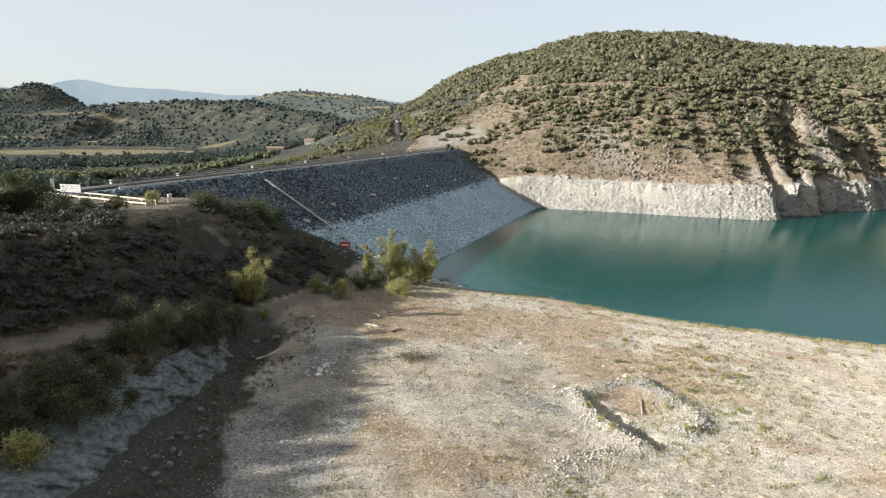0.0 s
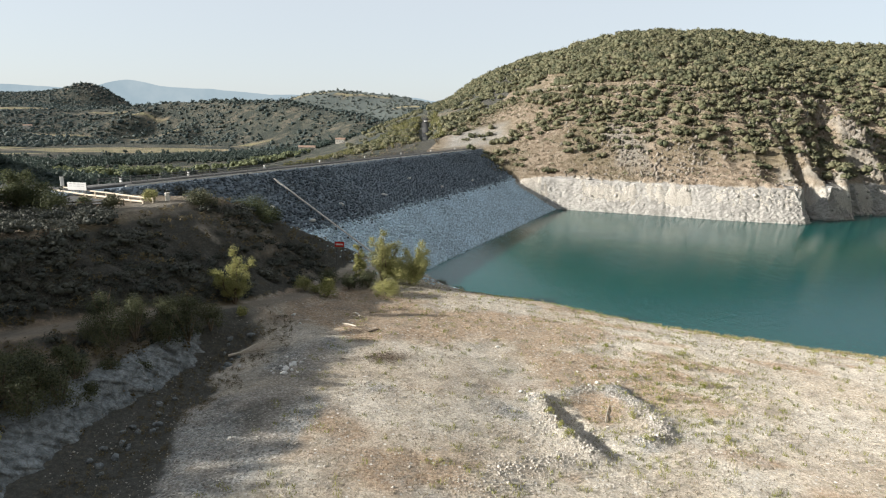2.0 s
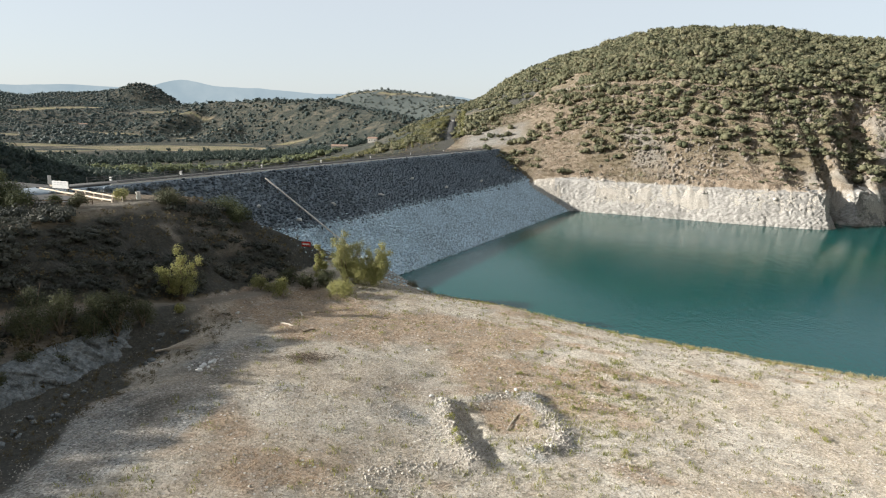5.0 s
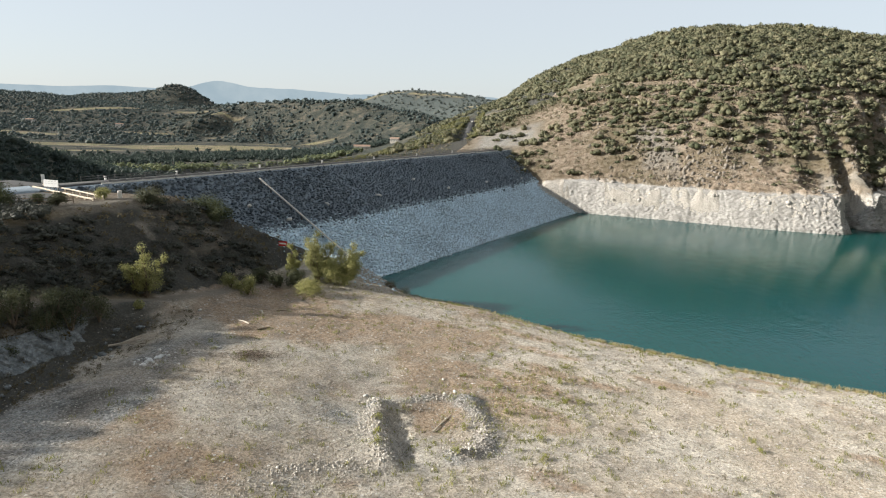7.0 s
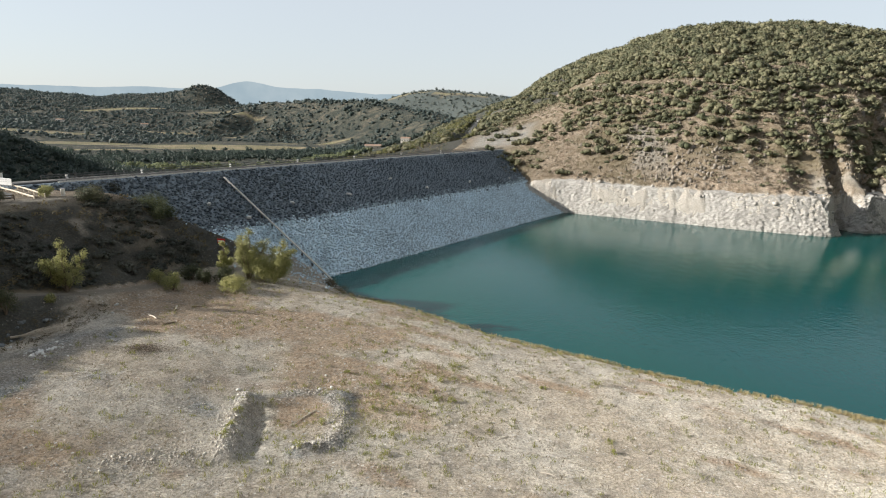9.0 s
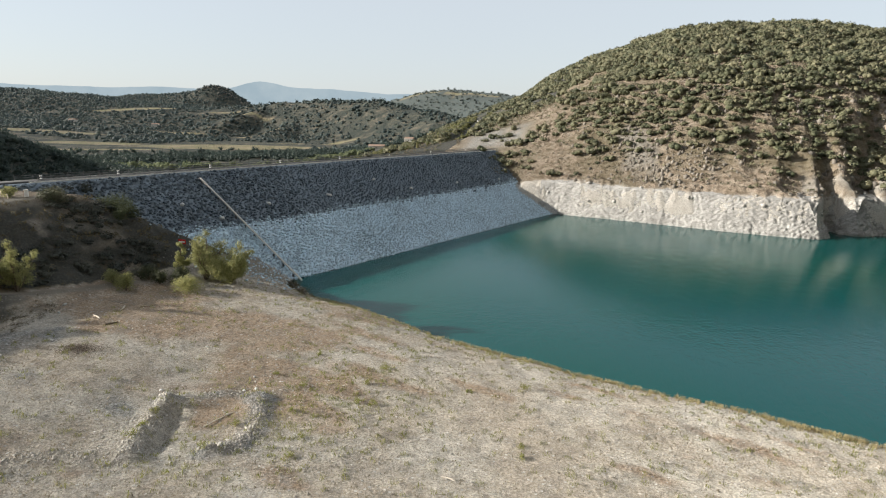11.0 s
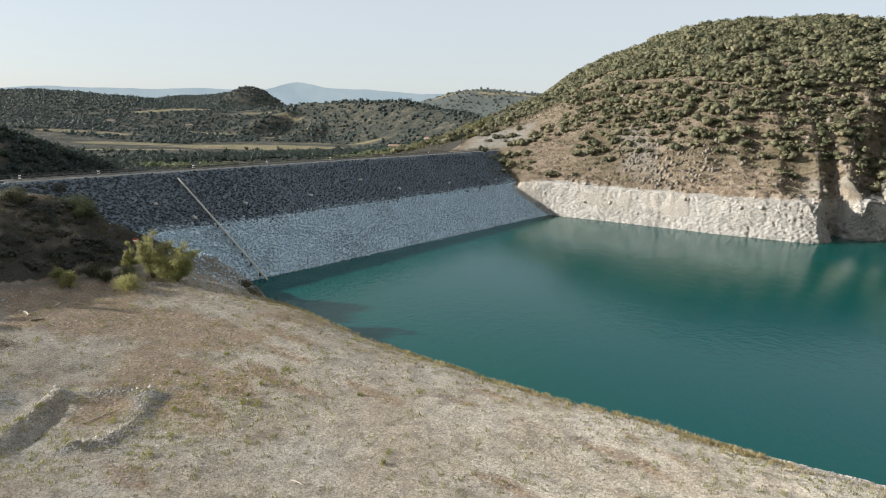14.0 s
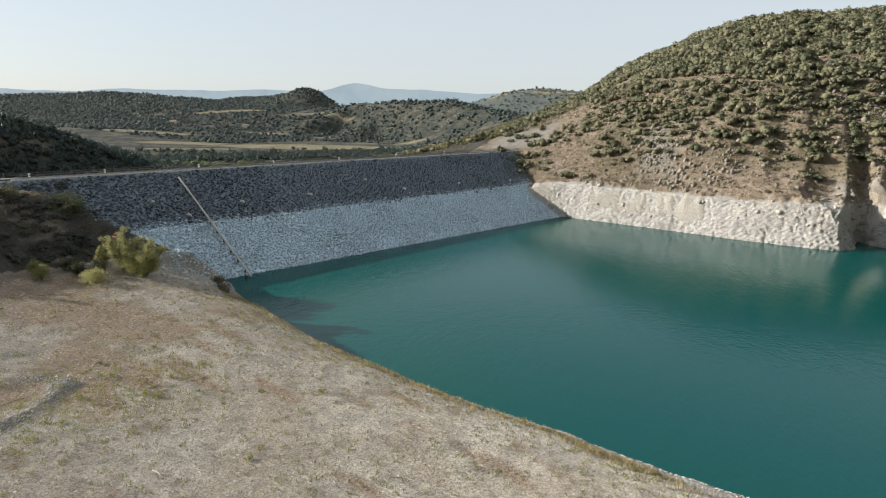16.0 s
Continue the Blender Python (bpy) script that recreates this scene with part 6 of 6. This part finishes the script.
def farmhouse(x, y, w, d, h, label, turn):
    z = ground_at(x, y)
    g = thing("farmhouse", (x, y, z - 0.4), label, "house", "far farm buildings", turn)
    part("wall", box_bm(w, d, h + 0.8, (0, 0, h / 2)), CONCRETE, g)
    bm = bmesh.new()
    a, b_ = w / 2 + 0.4, d / 2 + 0.4
    v = [bm.verts.new(p) for p in ((-a, -b_, h), (a, -b_, h), (a, b_, h), (-a, b_, h), (-a, 0, h + 1.8), (a, 0, h + 1.8))]
    for q in ((0, 1, 5, 4), (2, 3, 4, 5), (0, 4, 3), (1, 2, 5), (0, 3, 2, 1)):
        bm.faces.new([v[i] for i in q])
    part("roof", bm, ROOFTILE, g, "clay tile roof")
    for i in (-1, 0, 1):
        win = part("window", box_bm(1.1, 0.12, 1.4, (i * w / 3.2, -d / 2 - 0.02, h * 0.6)), WHITE, g)
        part("pane", box_bm(0.85, 0.06, 1.15, (i * w / 3.2, -d / 2 - 0.07, h * 0.6)), GLASS_DARK, win)


farmhouse(-195, 575, 16, 8, 4, "long low pale farm building in the valley fields", 15)
farmhouse(-165, 590, 9, 7, 4, "small pale farm building in the valley fields", 5)
farmhouse(-760, 880, 12, 9, 6, "white farmhouse on the wooded hillside", 30)
farmhouse(-905, 840, 12, 9, 5, "white farmhouse among distant fields", 20)


# ---- the beach ----
def beach_things():
    r = np.random.RandomState(9)
    # white stone heap
    for i in range(44):
        a, d = r.uniform(0, 6.3), abs(r.normal(0, 0.85))
        x, y = -16.9 + math.cos(a) * d * 1.05, 56.9 + math.sin(a) * d * 1.9
        s_ = r.uniform(0.26, 0.62)
        ob = obj("white_stone", ROCKS[i % 9][0] * s_, ROCKS[i % 9][1], WHITE_STONE)
        ob.matrix_world = pose(x, y, ground_at(x, y) + s_ * 0.18, r.uniform(-20, 20), r.uniform(-20, 20), r.uniform(0, 360))
        tagged(ob, "whitish rounded stone in a loose heap", "stone", "heap of white stones")
    for x, y, s_ in ((-23.7, 57.2, 0.7), (-22.5, 57.3, 0.6), (-22.3, 73.5, 0.7), (-20.4, 70.9, 0.5), (5.6, 70.4, 0.5), (16.2, 63.4, 0.45), (17.2, 64.3, 0.5), (15.2, 66.8, 0.4), (8.4, 59.2, 0.55)):
        k = int(r.randint(0, 9))
        ob = obj("stone", ROCKS[k][0] * s_, ROCKS[k][1], WHITE_STONE)
        ob.matrix_world = pose(x, y, ground_at(x, y) + s_ * 0.15, 8, 5, r.uniform(0, 360))
        tagged(ob, "single pale stone lying on the beach", "stone", "single stones on the beach")
    # pebbles and gravel
    x, y = jitter(r, -30, 112, 34, 121, 0.34)
    d = shore_y(x) - y
    ring = np.maximum(np.maximum(chain(x, y, RING_WEST, 1.5), chain(x, y, RING_EAST, 1.2)), chain(x, y, RING_NORTH, 1.3))
    p = 0.16 + 0.34 * step(0.05, 0.5, fbm(x + 50, y, 9, 4)) + 0.6 * ring + 0.35 * gauss(x, y, 8.5, 52, 4, 7, -0.2) + 0.4 * gauss(x, y, 13, 79, 7, 5, -0.4)
    p = p + 0.5 * np.exp(-((x + 17 - 0.1 * (y - 45)) / 3.5) ** 2) * step(70, 58, y) + 0.25 * gauss(x, y, 3, 46, 6, 5) + 0.22 * gauss(x, y, 24, 84, 16, 4, -0.3) + 0.55 * gauss(x, y, -9, 112, 10, 5, -0.4)
    keep = (r.rand(len(x)) < p) & (d > 0.3) & (x > -27)
    x, y = x[keep], y[keep]
    z = land_z(x, y)
    size = r.uniform(0.07, 0.21, len(x)) * (1 + 0.8 * (r.rand(len(x)) < 0.05)) * (1 + 0.6 * ring[keep]) * (1 + 1.2 * gauss(x, y, -9, 112, 10, 5, -0.4))
    v, f = scatter_cards(r, PEBBLES, np.stack([x, y, z + size * 0.12], -1), size, r.uniform(0, 6.3, len(x)))
    tagged(obj("beach_gravel", v, f, PEBBLE), "pale loose stones scattered over the silt beach", "gravel", kind="stuff")
    # rubble of the ring
    x, y = jitter(r, 0, 28, 38, 70, 0.15)
    west, east = chain(x, y, RING_WEST, 1.7), chain(x, y, RING_EAST, 1.5)
    north, trail = chain(x, y, RING_NORTH, 1.6), chain(x, y, RING_TRAIL, 1.7)
    ring = np.maximum(np.maximum(0.9 * west, 0.7 * east), np.maximum(0.5 * north, 0.7 * trail))
    ring = np.maximum(ring, 0.7 * chain(x, y, RING_PIT, 0.8))
    core = np.clip(ring * 1.3, 0, 1)
    ring = ring + 0.30 * gauss(x, y, 9, 53, 4, 6, -0.3) + 0.22 * gauss(x, y, 7, 46, 6, 4) + 0.20 * gauss(x, y, 16, 65, 3, 3)
    patchy = step(-0.55, 0.35, fbm(x, y, 2.2, 3))
    keep = r.rand(len(x)) < 0.62 * ring * patchy
    x, y, core = x[keep], y[keep], core[keep]
    size = r.uniform(0.08, 0.29, len(x)) * (0.55 + 0.6 * core) * np.where(r.rand(len(x)) < 0.06, 1.8, 1.0)
    v, f = scatter_cards(r, PEBBLES, np.stack([x, y, land_z(x, y) + size * 0.15], -1), size, r.uniform(0, 6.3, len(x)), r.uniform(0.8, 1.3, len(x)))
    tagged(obj("ring_rubble", v, f, PEBBLE), "pale rubble heaped in a broken ring on the beach", "rubble", kind="stuff")
    # dead brown twigs matted on the rusty silt
    x, y = r.normal(-7.0, 1.6, 900), r.normal(62.6, 0.9, 900)
    y = y + 0.35 * (x + 7.0)
    a = r.uniform(0, 6.3, len(x))
    h = r.uniform(0.2, 0.7, len(x))
    z = land_z(x, y) + 0.02 + 0.14 * r.rand(len(x))
    dx, dy, w_ = np.cos(a) * h, np.sin(a) * h, 0.022
    V = np.stack([np.stack([x - dy * 0.03, y + dx * 0.03, z], -1), np.stack([x + dy * 0.05, y - dx * 0.05, z + w_], -1), np.stack([x + dx, y + dy, z + 0.1 * r.rand(len(x))], -1)], 1)
    tagged(obj("dead_twigs", V.reshape(-1, 3), np.arange(len(x) * 3).reshape(-1, 3), DARKWOOD), "matted dead brown twigs on rusty silt", "twigs", kind="stuff")
    # dark brush washed into the channel
    x, y = jitter(r, -27.5, -17, 30, 72, 0.7)
    keep = r.rand(len(x)) < 0.75 * step(0.2, 0.7, 1.0 - np.abs(x + 23.2) / 3.8 + 0.8 * fbm(x, y, 4, 3))
    x, y = x[keep], y[keep]
    t = [crown(r, 40, 0.3, 6, (1, 1, 0.7)) for _ in range(4)]
    v, f = scatter_cards(r, t, np.stack([x, y, land_z(x, y) - 0.05], -1), r.uniform(0.2, 0.55, len(x)), r.uniform(0, 6.3, len(x)))
    tagged(obj("channel_brush", v, f, LEAF_DRY), "dark dry brush in the shaded channel", "brush", kind="stuff")
    # waterline stones
    x = r.uniform(-21, 118, 2600)
    y = shore_y(x) - np.abs(r.normal(0, 0.7, len(x))) + 0.3
    xs2 = r.uniform(-24, 10, 2600)
    ys2 = shore_y(xs2) - np.abs(r.normal(0, 3.6, len(xs2))) * step(14, -4, xs2) - 0.2
    x, y = np.concatenate([x, xs2]), np.concatenate([y, ys2])
    z = land_z(x, y)
    size = r.uniform(0.12, 0.42, len(x)) * np.where(np.arange(len(x)) > 2599, 1.35, 1.0)
    v, f = scatter_cards(r, PEBBLES, np.stack([x, y, z + size * 0.1], -1), size, r.uniform(0, 6.3, len(x)))
    tagged(obj("waterline_stones", v, f, PEBBLE), "grey stones along the waterline", "stones", kind="stuff")

    def blades(x, y, hmin, hmax, per, spread, width):
        n = len(x)
        bx = np.repeat(x, per) + r.normal(0, spread, n * per)
        by = np.repeat(y, per) + r.normal(0, spread, n * per)
        bz = land_z(bx, by)
        h = r.uniform(hmin, hmax, n * per)
        a = r.uniform(0, 6.3, n * per)
        lx, ly = r.normal(0, 0.3, n * per) * h, r.normal(0, 0.3, n * per) * h
        cx, cy = np.cos(a) * width, np.sin(a) * width
        V = np.stack([np.stack([bx - cx, by - cy, bz - 0.03], -1), np.stack([bx + cx, by + cy, bz - 0.03], -1),
                      np.stack([bx + lx + cx * 0.4, by + ly + cy * 0.4, bz + h], -1), np.stack([bx + lx - cx * 0.4, by + ly - cy * 0.4, bz + h], -1)], 1)
        return V.reshape(-1, 3), np.arange(n * per * 4).reshape(-1, 4)

    # rubble where the beach meets the dam's toe
    x, y = r.uniform(-36, -2, 3600), r.uniform(98, 126, 3600)
    z = land_z(x, y)
    keep = (r.rand(len(x)) < gauss(x, y, -16, 112, 11, 8, -0.5)) & (z > 0.1)
    x, y, z = x[keep], y[keep], z[keep]
    size = r.uniform(0.2, 0.75, len(x))
    v, f = scatter_cards(r, PEBBLES, np.stack([x, y, z + size * 0.12], -1), size, r.uniform(0, 6.3, len(x)))
    tagged(obj("toe_rubble", v, f, STONE_PALE), "grey rubble between the beach and the dam", "rubble", kind="stuff")
    # dry reeds on the berm
    x = r.uniform(-4, 112, 2600)
    x = x[r.rand(len(x)) < 0.5 + 0.6 * fbm(x, x * 0, 7, 3)]
    y = shore_y(x) - 4.6 - np.abs(r.normal(0, 1.3, len(x)))
    tagged(obj("shore_reeds", *blades(x, y, 0.2, 0.62, 8, 0.14, 0.028), REED), "dry yellow reeds along the shore berm", "reeds", kind="stuff")
    # short dry stubble and clods all over the silt
    x, y = jitter(r, -12, 112, 26, 108, 0.95)
    d = shore_y(x) - y
    keep = (r.rand(len(x)) < 0.55 + 0.5 * fbm(x, y, 11, 3)) & (d > 3)
    tagged(obj("dry_stubble", *blades(x[keep], y[keep], 0.05, 0.2, 4, 0.16, 0.05), STUBBLE), "short dry grey-brown stubble on the silt", "stubble", kind="stuff")
    # small green weeds
    x, y = jitter(r, -15, 105, 25, 100, 1.0)
    d = shore_y(x) - y
    p = 0.16 + 1.2 * gauss(x, y, 27, 65, 8, 11, -0.4) * step(-0.2, 0.3, fbm(x * 0.6, y * 1.5, 6, 3)) + 0.25 * step(0.1, 0.5, fbm(x, y + 40, 8, 3)) + 0.3 * np.exp(-((d - 9) / 3) ** 2)
    keep = (r.rand(len(x)) < p) & (d > 4)
    tagged(obj("beach_weeds", *blades(x[keep], y[keep], 0.08, 0.34, 14, 0.22, 0.034), WEED), "sparse low green weeds on the silt", "weeds", kind="stuff")
    for i, (x, y, s_) in enumerate([(17.4, 68.2, 0.5), (19.7, 74.7, 0.5), (22.2, 66.9, 0.8), (28.8, 70.1, 0.6), (29.5, 74.2, 0.7), (23.7, 61.6, 0.6), (29.5, 65.9, 0.7), (27.4, 57.2, 0.6), (28.1, 53.7, 0.7),
                                    (46.6, 77.4, 0.9), (20.4, 51.6, 0.8), (31.2, 66.0, 0.6), (12.2, 52.6, 0.6), (12.6, 50.6, 0.7), (40.6, 73.0, 0.5), (11.2, 55.2, 0.6), (48.9, 62.5, 0.5), (19.9, 57.0, 0.7)]):
        g = thing("weed_tuft", (x, y, ground_at(x, y) - 0.02), "yellow-green weed tuft on the dry silt", "weed", "weed tufts on the beach")
        v, f = crown(r, 130, 0.16, 7, (s_, s_, s_ * 0.7), 0, 0.6, 0.4)
        obj("leaves", v, f, WEED, g)
        for k in range(5):
            obj("stem", *tube_data([(0, 0, 0), (math.cos(k) * s_ * 0.4, math.sin(k) * s_ * 0.4, s_ * 0.5)], [0.015, 0.006], 4), REED, g)

    def log(x, y, length, rad, turn, material, label, bend=0.12, twigs=2):
        g = thing("driftwood_log", (x, y, ground_at(x, y) + rad * 0.6), label, "driftwood", turn=turn)
        pts = [(-length / 2, 0, 0), (-length / 6, bend * length * 0.5, 0.02), (length / 5, bend * length * 0.4, 0.05), (length / 2, 0, 0.03)]
        obj("stem", *tube_data(pts, [rad, rad * 0.9, rad * 0.75, rad * 0.3], 7), material, g, True)
        for k in range(twigs):
            t = (k + 0.6) / twigs
            bx = -length / 2 + length * t
            obj("twig", *tube_data([(bx, bend * length * 0.3, 0.02), (bx + 0.3, bend * length * 0.3 + (0.35 if k % 2 else -0.35), 0.12)], [rad * 0.4, rad * 0.12], 5), material, g, True)

    log(-13.9, 71.3, 2.3, 0.15, -22, DRIFT, "bleached driftwood log lying on the silt")
    log(-14.0, 76.0, 1.9, 0.13, -58, DRIFT, "pale driftwood branch standing out of the silt")
    log(-10.4, 70.6, 1.7, 0.14, 50, DARKWOOD, "dark waterlogged log on the silt")
    log(-12.0, 78.2, 1.6, 0.10, 15, DARKWOOD, "dark branch on the silt")
    log(17.4, 57.6, 4.0, 0.07, 76, DRIFT, "pale fallen pole inside the rubble ring", 0.03, 0)
    log(43.1, 56.5, 1.5, 0.08, -10, DRIFT, "bleached stick on the gravel", 0.15, 2)
    log(38.0, 61.0, 1.2, 0.05, 40, DRIFT, "thin bleached stick on the gravel", 0.15, 1)
    log(33.0, 64.0, 1.3, 0.05, -35, DRIFT, "thin bleached stick on the gravel", 0.1, 1)
    log(-8.0, 62.0, 1.2, 0.06, 12, DARKWOOD, "dark dry twig heap on rusty silt", 0.2, 3)
    log(-6.2, 61.2, 1.1, 0.05, -30, DARKWOOD, "dark dry twig on rusty silt", 0.2, 3)
    # dead uprooted tree at the foot of the rocks
    g = thing("dead_tree", (-24.2, 59.4, ground_at(-24.2, 59.4) + 0.3), "grey leafless uprooted tree lying on its side", "dead tree", turn=28)
    obj("trunk", *tube_data([(-0.5, 0, 0), (0.6, 0.05, 0.12), (1.8, 0.0, 0.2), (3.2, 0.1, 0.3)], [0.16, 0.13, 0.10, 0.05], 7), DRIFT, g, True)
    for k in range(26):
        a, e = r.uniform(-0.8, 0.8), r.uniform(0.1, 0.9)
        L = r.uniform(1.8, 4.8)
        s0 = Vector((r.uniform(0.2, 2.2), 0, 0.14))
        tip = s0 + Vector((math.cos(a) * L, math.sin(a) * L, math.sin(e) * L * 0.45))
        obj("branch", *tube_data([s0, s0.lerp(tip, 0.5) + Vector((0, 0, 0.12)), tip], [0.06, 0.04, 0.012], 5), DRIFT, g, True)


beach_things()


# ---- single stones of the dam face, nearest the camera ----
def dam_pieces():
    r = np.random.RandomState(41)
    shared = {}
    for p, s_ in zip(PIECE_AT, PIECE_SIZE):
        k, pale = int(r.randint(0, 9)), bool(p[2] < PALE_Z)
        if (k, pale) not in shared:
            shared[k, pale] = mesh_of("stone", ROCKS[k][0], ROCKS[k][1], PIECE_PALE if pale else PIECE_DARK)
        o = new("stone", shared[k, pale])
        o.parent = DAM
        o.matrix_world = pose(*p, r.uniform(-25, 25), r.uniform(-25, 25), r.uniform(0, 360)) @ Matrix.Scale(float(s_), 4)


dam_pieces()
